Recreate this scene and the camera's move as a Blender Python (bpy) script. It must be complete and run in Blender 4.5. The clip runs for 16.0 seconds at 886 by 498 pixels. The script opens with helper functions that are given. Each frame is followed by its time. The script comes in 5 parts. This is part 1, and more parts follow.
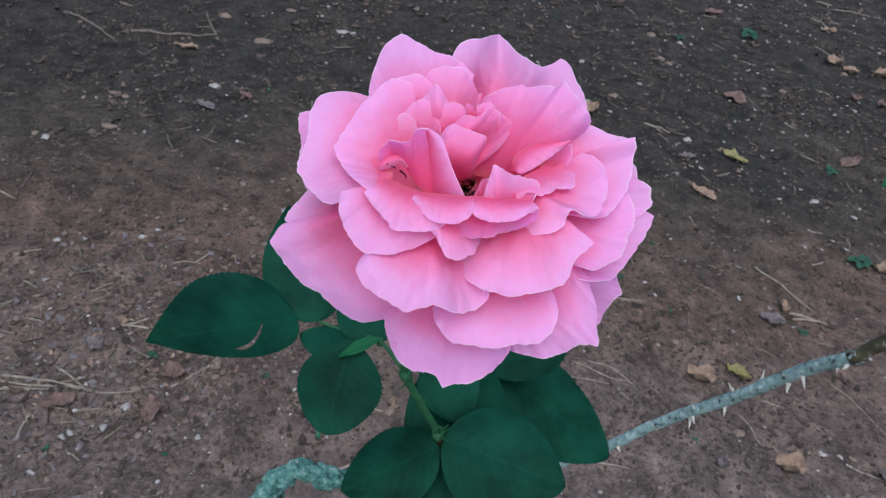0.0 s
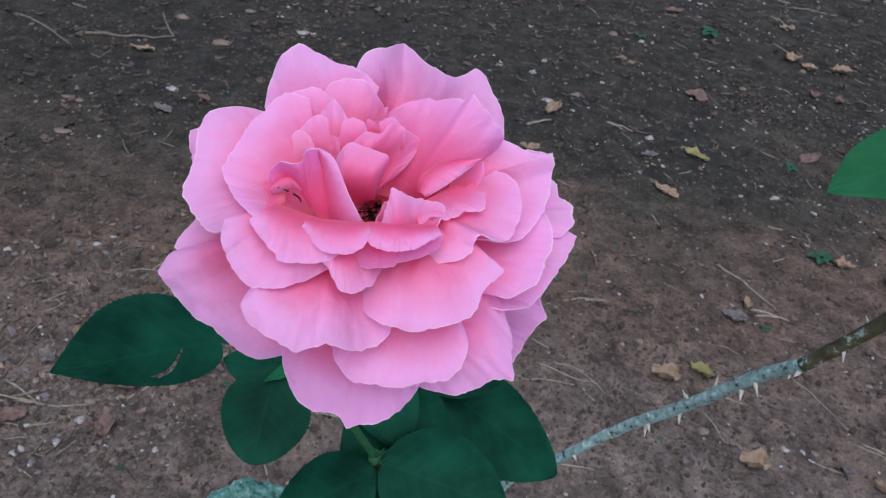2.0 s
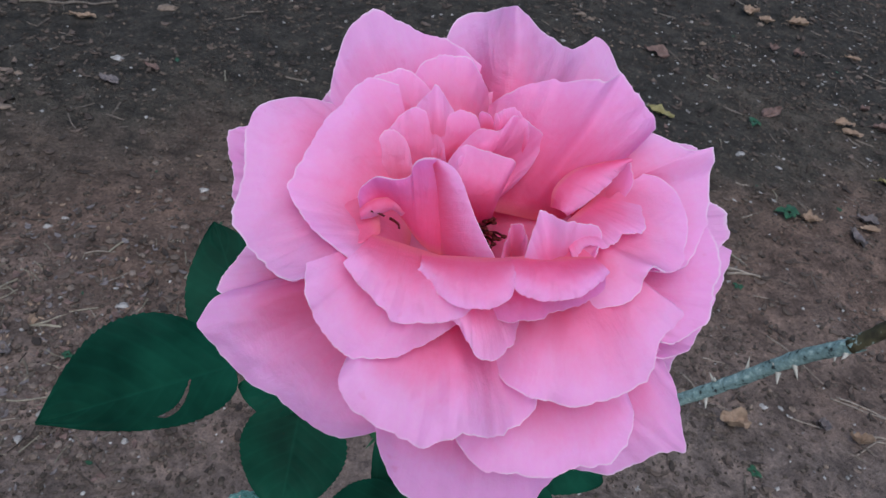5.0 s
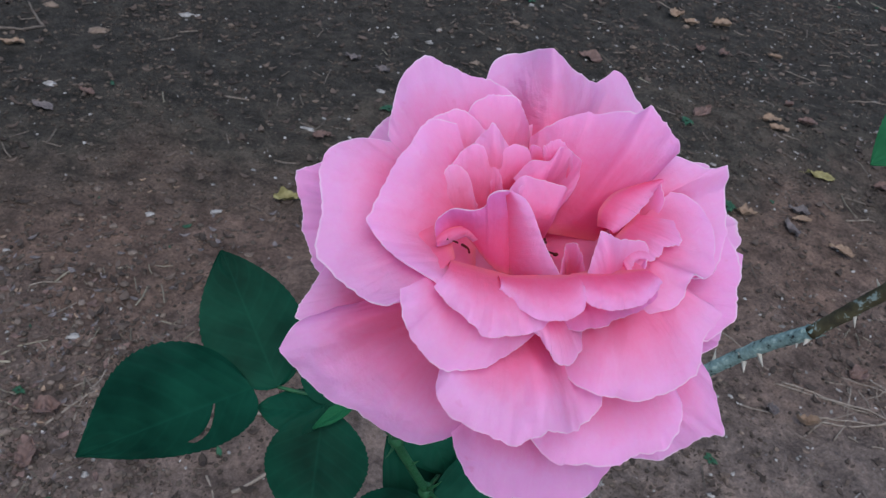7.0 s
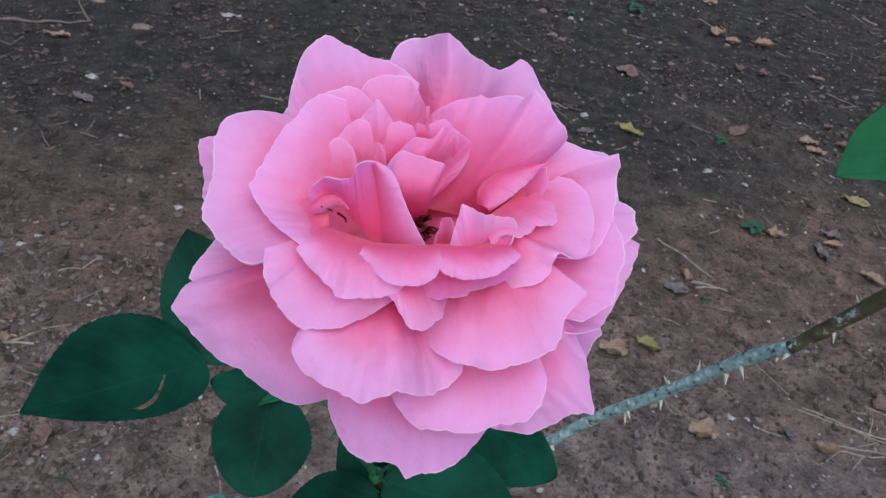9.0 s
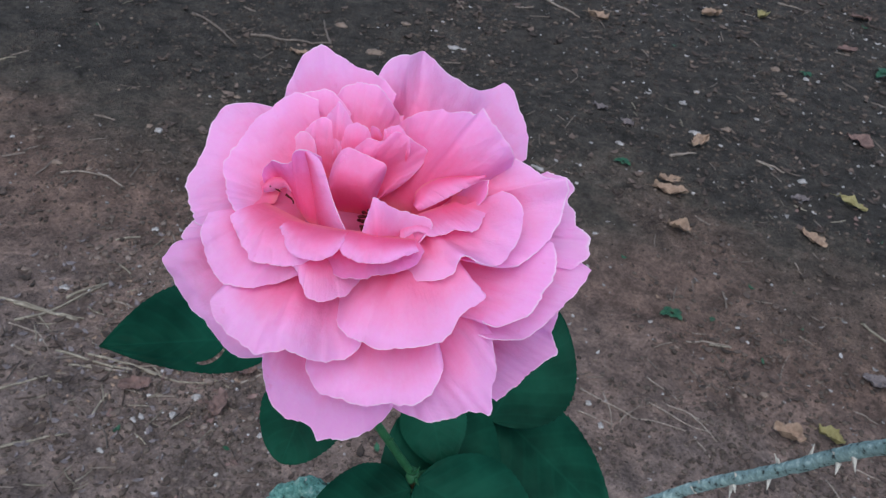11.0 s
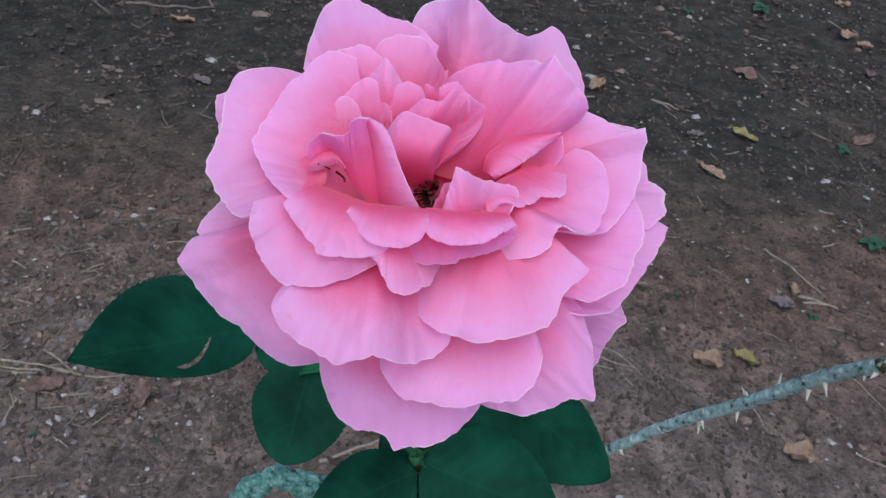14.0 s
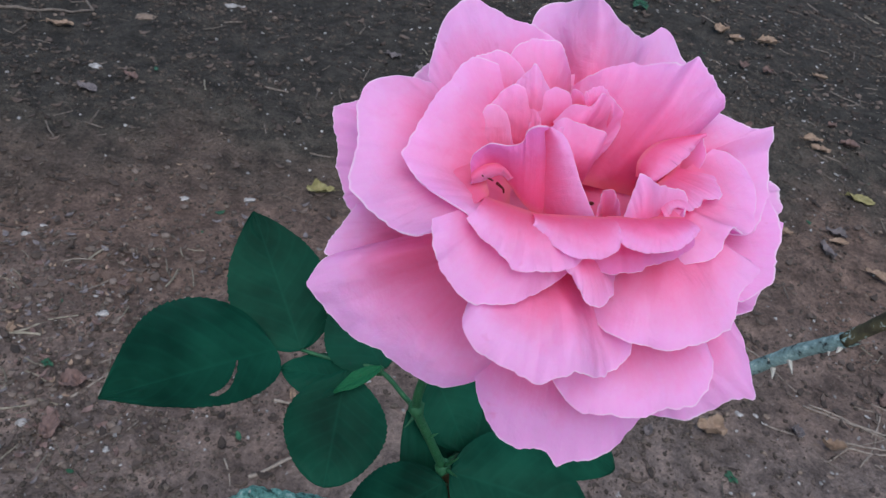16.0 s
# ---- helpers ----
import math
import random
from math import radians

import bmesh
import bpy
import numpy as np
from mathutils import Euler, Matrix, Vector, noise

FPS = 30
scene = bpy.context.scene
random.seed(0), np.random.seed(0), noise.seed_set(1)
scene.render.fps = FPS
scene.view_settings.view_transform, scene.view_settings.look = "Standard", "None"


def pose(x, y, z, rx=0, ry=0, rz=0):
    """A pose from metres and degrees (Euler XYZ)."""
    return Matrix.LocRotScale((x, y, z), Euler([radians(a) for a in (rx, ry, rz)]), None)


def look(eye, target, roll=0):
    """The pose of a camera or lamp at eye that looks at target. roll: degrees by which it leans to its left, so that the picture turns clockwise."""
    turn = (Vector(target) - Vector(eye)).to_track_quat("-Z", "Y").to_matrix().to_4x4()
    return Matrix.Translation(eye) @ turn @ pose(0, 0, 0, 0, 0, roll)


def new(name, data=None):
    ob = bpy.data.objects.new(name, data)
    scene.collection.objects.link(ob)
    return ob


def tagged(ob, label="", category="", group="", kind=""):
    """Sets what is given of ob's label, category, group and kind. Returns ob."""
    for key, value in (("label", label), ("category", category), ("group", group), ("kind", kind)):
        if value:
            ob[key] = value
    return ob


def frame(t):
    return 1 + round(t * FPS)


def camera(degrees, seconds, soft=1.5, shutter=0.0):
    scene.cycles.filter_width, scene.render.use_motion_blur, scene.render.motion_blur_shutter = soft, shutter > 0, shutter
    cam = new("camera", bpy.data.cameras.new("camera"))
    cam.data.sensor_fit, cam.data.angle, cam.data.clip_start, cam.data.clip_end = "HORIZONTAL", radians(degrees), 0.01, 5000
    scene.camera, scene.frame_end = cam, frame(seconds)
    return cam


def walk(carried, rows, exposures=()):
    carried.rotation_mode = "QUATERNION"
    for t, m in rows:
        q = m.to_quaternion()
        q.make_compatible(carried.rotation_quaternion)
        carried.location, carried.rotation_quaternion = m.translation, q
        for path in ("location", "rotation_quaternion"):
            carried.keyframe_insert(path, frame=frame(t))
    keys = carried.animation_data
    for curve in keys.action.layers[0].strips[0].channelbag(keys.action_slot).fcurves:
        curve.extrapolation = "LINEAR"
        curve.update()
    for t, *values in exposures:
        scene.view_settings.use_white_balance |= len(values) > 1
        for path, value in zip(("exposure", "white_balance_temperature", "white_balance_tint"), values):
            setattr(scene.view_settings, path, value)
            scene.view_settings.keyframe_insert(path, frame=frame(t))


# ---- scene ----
cam = camera(57.68, 16.0, 1.25)
cam.data.dof.use_dof, cam.data.dof.focus_distance, cam.data.dof.aperture_fstop = True, 0.205, 80
EYE, TILT, LEAN = 1.1403, -38.467, -8.413
PATH = [
    (0.0, 0.0000, 0.0000, 0.0000, 90.00, 0.00, -0.00),
    (0.5, -0.0262, -0.0001, 0.0008, 89.60, 0.83, -0.79),
    (1.0, -0.0183, 0.0205, 0.0014, 88.66, 1.33, -3.04),
    (1.5, 0.0016, 0.0217, 0.0064, 89.35, 1.58, -3.23),
    (2.0, 0.0161, 0.0161, 0.0066, 89.94, 0.92, -2.13),
    (2.5, 0.0094, 0.0182, 0.0070, 89.79, 0.08, -0.73),
    (3.0, -0.0109, 0.0275, 0.0097, 88.99, 0.33, -0.65),
    (3.5, -0.0172, 0.0591, 0.0171, 87.45, 1.54, -3.03),
    (3.7, -0.0142, 0.0666, 0.0221, 87.38, 2.06, -4.04),
    (5.8, -0.0148, 0.0668, 0.0181, 87.02, 2.98, -5.49),
    (6.0, -0.0191, 0.0665, 0.0180, 86.98, 2.89, -5.49),
    (6.5, -0.0309, 0.0614, 0.0202, 87.23, 3.59, -6.67),
    (7.0, -0.0384, 0.0535, 0.0254, 87.48, 5.86, -9.70),
    (7.5, -0.0504, 0.0544, 0.0232, 87.00, 6.77, -11.84),
    (8.0, -0.0511, 0.0517, 0.0220, 87.12, 7.52, -12.38),
    (8.5, -0.0325, 0.0474, 0.0155, 87.49, 5.22, -10.35),
    (9.0, -0.0098, 0.0422, 0.0158, 88.37, 3.14, -7.06),
    (9.5, 0.0080, 0.0440, 0.0165, 88.47, 0.10, -2.96),
    (9.7, 0.0135, 0.0461, 0.0160, 88.47, -1.38, -1.11),
    (11.8, 0.0600, 0.0094, -0.0017, 92.44, -5.35, 9.11),
    (12.0, 0.0605, 0.0075, -0.0039, 92.58, -4.97, 8.44),
    (12.5, 0.0516, 0.0164, 0.0007, 92.34, -5.05, 8.52),
    (13.0, 0.0437, 0.0269, 0.0014, 90.85, -5.16, 7.17),
    (13.5, 0.0280, 0.0370, 0.0085, 89.91, -3.01, 3.50),
    (14.0, 0.0105, 0.0469, 0.0095, 88.29, -0.22, 0.38),
    (14.5, -0.0125, 0.0498, 0.0127, 88.62, 1.40, -2.82),
    (15.0, -0.0302, 0.0515, 0.0137, 88.72, 1.88, -5.43),
    (15.5, -0.0437, 0.0511, 0.0159, 88.92, 2.80, -6.86),
    (16.0, -0.0397, 0.0553, 0.0129, 88.05, 2.61, -7.51),
]
VIEW = pose(0, 0, EYE, TILT, LEAN, 0)
# the clip's camera darkens and brightens its picture a little on the way
EXPOSURES = [(0.0, 0.0), (0.75, 0.06), (1.5, -0.06), (2.5, -0.09), (3.5, -0.14), (6.0, -0.28), (7.0, -0.25), (7.75, -0.15), (9.5, -0.13), (12.0, -0.03), (13.0, -0.07), (13.5, -0.12), (14.0, -0.14), (14.5, -0.26), (15.0, -0.26), (15.5, -0.15), (16.0, -0.08)]
walk(cam, [(t, VIEW @ pose(*row)) for t, *row in PATH], EXPOSURES)
scene.view_settings.exposure = 0.0

# ---------------------------------------------------------------- light
world = bpy.data.worlds.new("overcast_sky")
scene.world = world
world.use_nodes = True
wn = world.node_tree.nodes
sky = wn.new("ShaderNodeTexSky")
sky.sky_type, sky.sun_disc = "NISHITA", False
sky.sun_elevation, sky.sun_rotation = radians(50), radians(200)
wn["Background"].inputs["Strength"].default_value = 0.2
world.node_tree.links.new(sky.outputs[0], wn["Background"].inputs[0])
sun_data = bpy.data.lights.new("sun", "SUN")
sun_data.energy, sun_data.angle, sun_data.color = 2.5, radians(60), (0.97, 0.98, 1.0)
sun = new("sun", sun_data)
sun.matrix_world = look((0.1, -1.3, 4.0), (0, 0.3, 0))


# ---------------------------------------------------------------- materials
def material(name, rough=0.6, spec=0.5):
    m = bpy.data.materials.new(name)
    m.use_nodes = True
    n = m.node_tree.nodes
    b = n["Principled BSDF"]
    b.inputs["Roughness"].default_value = rough
    b.inputs["Specular IOR Level"].default_value = spec
    return m, n, m.node_tree.links, b


def ramp(n, stops):
    r = n.new("ShaderNodeValToRGB")
    e = r.color_ramp.elements
    while len(e) < len(stops):
        e.new(0.5)
    for el, (p, c) in zip(e, stops):
        el.position, el.color = p, (*c, 1)
    return r


def tex_noise(n, l, coord, scale, detail=4.0, rough=0.55, distort=0.0):
    t = n.new("ShaderNodeTexNoise")
    t.inputs["Scale"].default_value, t.inputs["Detail"].default_value = scale, detail
    t.inputs["Roughness"].default_value, t.inputs["Distortion"].default_value = rough, distort
    l.new(coord, t.inputs["Vector"])
    return t


def mixed(n, l, fac, a, b, mode="MIX"):
    m = n.new("ShaderNodeMix")
    m.data_type, m.blend_type = "RGBA", mode
    for key, v in ((0, fac), (6, a), (7, b)):
        if isinstance(v, (int, float)):
            m.inputs[key].default_value = v
        elif isinstance(v, tuple):
            m.inputs[key].default_value = (*v, 1)
        else:
            l.new(v, m.inputs[key])
    return m.outputs[2]


def bumped(n, l, b, height, strength, distance):
    u = n.new("ShaderNodeBump")
    u.inputs["Strength"].default_value, u.inputs["Distance"].default_value = strength, distance
    l.new(height, u.inputs["Height"])
    l.new(u.outputs[0], b.inputs["Normal"])
    return u


def uv_of(n):
    return n.new("ShaderNodeUVMap").outputs[0]


def obj_of(n):
    return n.new("ShaderNodeTexCoord").outputs["Object"]


def petal_material(name, stops, heart):
    m, n, l, b = material(name, 0.55, 0.25)
    uv = uv_of(n)
    co = obj_of(n)
    sep = n.new("ShaderNodeSeparateXYZ")
    l.new(uv, sep.inputs[0])

    def fused(a, factor, c):
        """a * factor + c, where c is a number or a socket."""
        k = n.new("ShaderNodeMath")
        k.operation = "MULTIPLY_ADD"
        l.new(a, k.inputs[0])
        k.inputs[1].default_value = factor
        if isinstance(c, (int, float)):
            k.inputs[2].default_value = c
        else:
            l.new(c, k.inputs[2])
        return k.outputs[0]

    cloud = tex_noise(n, l, co, 75.0, 4.0, 0.6)
    blotch = tex_noise(n, l, co, 210.0, 5.0, 0.65, 0.8)
    # petals pale from the heart outwards and towards their rims: pigment, plus painted light thrown between petals
    reach = n.new("ShaderNodeVectorMath")
    reach.operation = "DISTANCE"
    reach.inputs[1].default_value = heart
    l.new(co, reach.inputs[0])
    far = n.new("ShaderNodeMapRange")
    far.inputs["From Min"].default_value, far.inputs["From Max"].default_value = 0.016, 0.060
    far.inputs["To Max"].default_value = 0.44
    l.new(reach.outputs["Value"], far.inputs[0])
    blend = fused(sep.outputs[1], 0.50, far.outputs[0])
    blend = fused(cloud.outputs[0], 0.34, blend)
    blend = fused(blotch.outputs[0], 0.20, blend)
    tone = ramp(n, [(p + 0.15, c) for p, c in stops])
    l.new(blend, tone.inputs[0])
    # the claw of each petal turns coral, in tongues that run out along it; the creases' coral glow is painted in too
    mapping = n.new("ShaderNodeMapping")
    mapping.inputs["Scale"].default_value = (60.0, 5.0, 1.0)
    l.new(uv, mapping.inputs[0])
    vein = tex_noise(n, l, mapping.outputs[0], 1.0, 3.0)
    broad = n.new("ShaderNodeMapping")
    broad.inputs["Scale"].default_value = (9.0, 1.6, 1.0)
    l.new(uv, broad.inputs[0])
    tongue = tex_noise(n, l, broad.outputs[0], 1.0, 3.0, 0.6)
    info = n.new("ShaderNodeObjectInfo")
    l.new(info.outputs["Random"], broad.inputs["Location"])
    claw = ramp(n, [(0.18, (0.85, 0.85, 0.85)), (0.40, (0.38, 0.38, 0.38)), (0.68, (0, 0, 0))])
    stain = fused(cloud.outputs[0], -0.20, fused(tongue.outputs[0], -0.34, fused(sep.outputs[1], 1.0, 0.27)))
    l.new(stain, claw.inputs[0])
    blush = mixed(n, l, claw.outputs[0], tone.outputs[0], (0.97, 0.225, 0.46))
    # and cream at its very root
    root = ramp(n, [(0.04, (0.40, 0.40, 0.40)), (0.19, (0, 0, 0))])
    l.new(fused(cloud.outputs[0], 0.12, sep.outputs[1]), root.inputs[0])
    blush = mixed(n, l, root.outputs[0], blush, (0.95, 0.50, 0.36))
    shade = n.new("ShaderNodeHueSaturation")
    rnd = n.new("ShaderNodeMapRange")
    rnd.inputs["To Min"].default_value, rnd.inputs["To Max"].default_value = 0.93, 1.06
    l.new(info.outputs["Random"], rnd.inputs[0])
    l.new(rnd.outputs[0], shade.inputs["Saturation"])
    # light caught by the thin rim, painted as a pale line, broken here and there
    rim_light = ramp(n, [(0.982, (0, 0, 0)), (0.996, (0.8, 0.8, 0.8))])
    l.new(sep.outputs[1], rim_light.inputs[0])
    broken = ramp(n, [(0.36, (0.15, 0.15, 0.15)), (0.54, (1, 1, 1))])
    l.new(tex_noise(n, l, co, 130.0, 2.0).outputs[0], broken.inputs[0])
    edging = mixed(n, l, 1.0, rim_light.outputs[0], broken.outputs[0], "MULTIPLY")
    rim_lit = mixed(n, l, edging, blush, (0.98, 0.88, 0.96))
    # small bruises and specks
    bruise = ramp(n, [(0.70, (0, 0, 0)), (0.80, (0.30, 0.30, 0.30))])
    l.new(tex_noise(n, l, co, 330.0, 2.0, 0.5, 0.3).outputs[0], bruise.inputs[0])
    rim_lit = mixed(n, l, bruise.outputs[0], rim_lit, (0.80, 0.26, 0.50))
    col = mixed(n, l, 0.07, rim_lit, vein.outputs[0], "OVERLAY")
    col = mixed(n, l, 0.10, col, tex_noise(n, l, co, 1100.0, 2.0, 0.7).outputs[0], "OVERLAY")
    l.new(col, shade.inputs["Color"])
    l.new(shade.outputs[0], b.inputs["Base Color"])
    crinkle = tex_noise(n, l, co, 110.0, 5.0, 0.6, 0.6)
    both = fused(vein.outputs[0], 0.12, fused(blotch.outputs[0], 0.25, crinkle.outputs[0]))
    bumped(n, l, b, both, 0.6, 0.0020)
    tr = n.new("ShaderNodeBsdfTranslucent")
    l.new(shade.outputs[0], tr.inputs[0])
    mx = n.new("ShaderNodeMixShader")
    mx.inputs[0].default_value = 0.60
    l.new(b.outputs[0], mx.inputs[1])
    l.new(tr.outputs[0], mx.inputs[2])
    l.new(mx.outputs[0], n["Material Output"].inputs[0])
    return m


def leaf_material(name, dark, light, gloss=0.5):
    m, n, l, b = material(name, gloss, 0.05)
    uv = uv_of(n)
    sep = n.new("ShaderNodeSeparateXYZ")
    l.new(uv, sep.inputs[0])
    cloud = tex_noise(n, l, obj_of(n), 38.0, 4.0)
    tone = ramp(n, [(0.3, dark), (0.75, light)])
    l.new(cloud.outputs[0], tone.inputs[0])
    # side veins: slanted bands that meet at the midrib
    a = n.new("ShaderNodeMath")
    a.operation = "SUBTRACT"
    l.new(sep.outputs[0], a.inputs[0])
    a.inputs[1].default_value = 0.5
    ab = n.new("ShaderNodeMath")
    ab.operation = "ABSOLUTE"
    l.new(a.outputs[0], ab.inputs[0])
    k = n.new("ShaderNodeMath")
    k.operation = "MULTIPLY_ADD"
    l.new(ab.outputs[0], k.inputs[0])
    k.inputs[1].default_value = -0.55
    l.new(sep.outputs[1], k.inputs[2])
    k2 = n.new("ShaderNodeMath")
    k2.operation = "MULTIPLY"
    l.new(k.outputs[0], k2.inputs[0])
    k2.inputs[1].default_value = 52.0
    si = n.new("ShaderNodeMath")
    si.operation = "SINE"
    l.new(k2.outputs[0], si.inputs[0])
    vein = ramp(n, [(0.80, (0, 0, 0)), (1.0, (1, 1, 1))])
    half = n.new("ShaderNodeMath")
    half.operation = "MULTIPLY_ADD"
    l.new(si.outputs[0], half.inputs[0])
    half.inputs[1].default_value, half.inputs[2].default_value = 0.5, 0.5
    l.new(half.outputs[0], vein.inputs[0])
    rib = ramp(n, [(0.0, (2.6, 2.6, 2.6)), (0.022, (0, 0, 0))])
    l.new(ab.outputs[0], rib.inputs[0])
    lines = mixed(n, l, 1.0, vein.outputs[0], rib.outputs[0], "LIGHTEN")
    fac = n.new("ShaderNodeMath")
    fac.operation = "MULTIPLY"
    l.new(lines, fac.inputs[0])
    fac.inputs[1].default_value = 0.04
    col = mixed(n, l, fac.outputs[0], tone.outputs[0], tuple(min(1, 2.2 * c) for c in light))
    l.new(col, b.inputs["Base Color"])
    bumped(n, l, b, lines, -0.35, 0.0006)
    tr = n.new("ShaderNodeBsdfTranslucent")
    tr.inputs[0].default_value = (light[0] * 1.6, light[1] * 1.8, light[2] * 0.9, 1)
    mx = n.new("ShaderNodeMixShader")
    mx.inputs[0].default_value = 0.12
    l.new(b.outputs[0], mx.inputs[1])
    l.new(tr.outputs[0], mx.inputs[2])
    l.new(mx.outputs[0], n["Material Output"].inputs[0])
    return m


def mottled(name, stops, scale, rough=0.75, bump=0.3, dist=0.002, spec=0.3, random_tint=0.0):
    m, n, l, b = material(name, rough, spec)
    co = obj_of(n)
    t = tex_noise(n, l, co, scale, 6.0, 0.65)
    r = ramp(n, stops)
    l.new(t.outputs[0], r.inputs[0])
    out = r.outputs[0]
    if random_tint:
        h = n.new("ShaderNodeHueSaturation")
        isl = n.new("ShaderNodeNewGeometry")
        rr = n.new("ShaderNodeMapRange")
        rr.inputs["To Min"].default_value, rr.inputs["To Max"].default_value = 1 - random_tint, 1 + random_tint
        l.new(isl.outputs["Random Per Island"], rr.inputs[0])
        l.new(rr.outputs[0], h.inputs["Value"])
        l.new(out, h.inputs["Color"])
        out = h.outputs[0]
    l.new(out, b.inputs["Base Color"])
    fine = tex_noise(n, l, co, scale * 3.0, 6.0, 0.7)
    bumped(n, l, b, fine.outputs[0], bump, dist)
    return m


def soil_material():
    """Trodden earth: pale and dusty near the rose, red-brown further on, beyond it darkened by shade put into the
    colour, with clods and grains.
    """
    m, n, l, b = material("dry_soil", 0.95, 0.12)
    co = obj_of(n)
    wide = tex_noise(n, l, co, 1.6, 5.0, 0.6, 0.5)
    mid = tex_noise(n, l, co, 14.0, 8.0, 0.72, 0.4)
    grain = tex_noise(n, l, co, 120.0, 6.0, 0.8)
    speck = tex_noise(n, l, co, 330.0, 3.0, 0.7)
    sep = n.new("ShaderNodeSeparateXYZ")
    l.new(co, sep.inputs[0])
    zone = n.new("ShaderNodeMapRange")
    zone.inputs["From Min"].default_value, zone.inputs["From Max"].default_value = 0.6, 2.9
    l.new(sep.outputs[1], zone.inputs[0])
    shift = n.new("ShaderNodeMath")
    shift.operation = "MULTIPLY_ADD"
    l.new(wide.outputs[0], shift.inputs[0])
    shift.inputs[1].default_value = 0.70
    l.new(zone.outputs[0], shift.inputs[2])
    # the last two stops carry the shade that lies over the far ground
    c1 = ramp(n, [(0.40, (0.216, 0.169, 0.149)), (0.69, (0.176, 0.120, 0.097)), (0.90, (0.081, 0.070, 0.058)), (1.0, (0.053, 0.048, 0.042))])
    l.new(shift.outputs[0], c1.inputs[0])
    c2 = ramp(n, [(0.30, (0.12, 0.125, 0.13)), (0.50, (0.48, 0.48, 0.48)), (0.68, (0.86, 0.83, 0.80))])
    l.new(mid.outputs[0], c2.inputs[0])
    c3 = ramp(n, [(0.30, (0.15, 0.15, 0.15)), (0.50, (0.48, 0.48, 0.48)), (0.72, (0.88, 0.88, 0.88))])
    l.new(grain.outputs[0], c3.inputs[0])
    c4 = ramp(n, [(0.66, (0, 0, 0)), (0.74, (1, 1, 1))])
    l.new(speck.outputs[0], c4.inputs[0])
    a = mixed(n, l, 0.9, c1.outputs[0], c2.outputs[0], "OVERLAY")
    c = mixed(n, l, 0.8, a, c3.outputs[0], "OVERLAY")
    g = n.new("ShaderNodeMath")
    g.operation = "MULTIPLY"
    l.new(c4.outputs[0], g.inputs[0])
    g.inputs[1].default_value = 0.25
    c = mixed(n, l, g.outputs[0], c, (0.30, 0.27, 0.25))
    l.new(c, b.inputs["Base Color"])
    lump = n.new("ShaderNodeMath")
    lump.operation = "MULTIPLY_ADD"
    l.new(grain.outputs[0], lump.inputs[0])
    lump.inputs[1].default_value = 0.45
    l.new(mid.outputs[0], lump.inputs[2])
    bumped(n, l, b, lump.outputs[0], 1.0, 0.022)
    return m


LEAF = leaf_material("rose_leaf_green", (0.0016, 0.022, 0.0130), (0.0075, 0.074, 0.043))
BRACT = leaf_material("bract_green", (0.008, 0.085, 0.036), (0.020, 0.140, 0.058))
LEAF_BRIGHT = leaf_material("young_leaf_green", (0.010, 0.075, 0.030), (0.022, 0.125, 0.052))
STEM = mottled("green_stem", [(0.3, (0.012, 0.075, 0.032)), (0.7, (0.030, 0.135, 0.055))], 120, 0.5)
WOOD = mottled("brown_stem", [(0.3, (0.05, 0.04, 0.02)), (0.7, (0.12, 0.09, 0.04))], 160, 0.7)
THORN = mottled("pale_thorn", [(0.3, (0.35, 0.33, 0.28)), (0.7, (0.55, 0.52, 0.46))], 300, 0.5)
CANE = mottled("lichen_bark", [(0.36, (0.025, 0.03, 0.03)), (0.41, (0.15, 0.23, 0.225)), (0.56, (0.25, 0.37, 0.36)), (0.68, (0.50, 0.62, 0.60))], 190, 0.9, 0.6, 0.002)
LICHEN = mottled("green_lichen_bark", [(0.34, (0.03, 0.05, 0.045)), (0.43, (0.10, 0.28, 0.24)), (0.56, (0.20, 0.48, 0.42)), (0.68, (0.55, 0.72, 0.66))], 210, 0.95, 1.0, 0.005)
BROWN_CANE = mottled("brown_bark", [(0.35, (0.035, 0.030, 0.018)), (0.58, (0.085, 0.075, 0.04)), (0.63, (0.30, 0.38, 0.36))], 110, 0.8, 0.5, 0.002)
STAMEN = mottled("dark_red_stamen", [(0.3, (0.06, 0.004, 0.006)), (0.7, (0.14, 0.012, 0.012))], 400, 0.7)
SOIL = soil_material()
STONE_PALE = mottled("pale_stone", [(0.3, (0.15, 0.137, 0.128)), (0.7, (0.42, 0.40, 0.385))], 70, 0.9, 0.7, 0.004, random_tint=0.4)
STONE_TAN = mottled("tan_stone", [(0.3, (0.11, 0.082, 0.065)), (0.7, (0.22, 0.165, 0.13))], 60, 0.85, 0.3, 0.002, random_tint=0.25)
CLOD = mottled("soil_clod", [(0.3, (0.050, 0.041, 0.035)), (0.7, (0.105, 0.083, 0.069))], 60, 0.95, 0.6, 0.003, 0.1, random_tint=0.4)
CLOD_PALE = mottled("pale_clod", [(0.3, (0.085, 0.064, 0.053)), (0.7, (0.17, 0.135, 0.115))], 60, 0.95, 0.6, 0.003, 0.1, random_tint=0.45)
STRAW = mottled("dry_straw", [(0.3, (0.13, 0.11, 0.085)), (0.55, (0.24, 0.21, 0.16)), (0.75, (0.40, 0.36, 0.29))], 60, 0.7, random_tint=0.3)
TWIG = mottled("grey_twig", [(0.3, (0.08, 0.063, 0.052)), (0.7, (0.20, 0.165, 0.14))], 120, 0.85, random_tint=0.35)
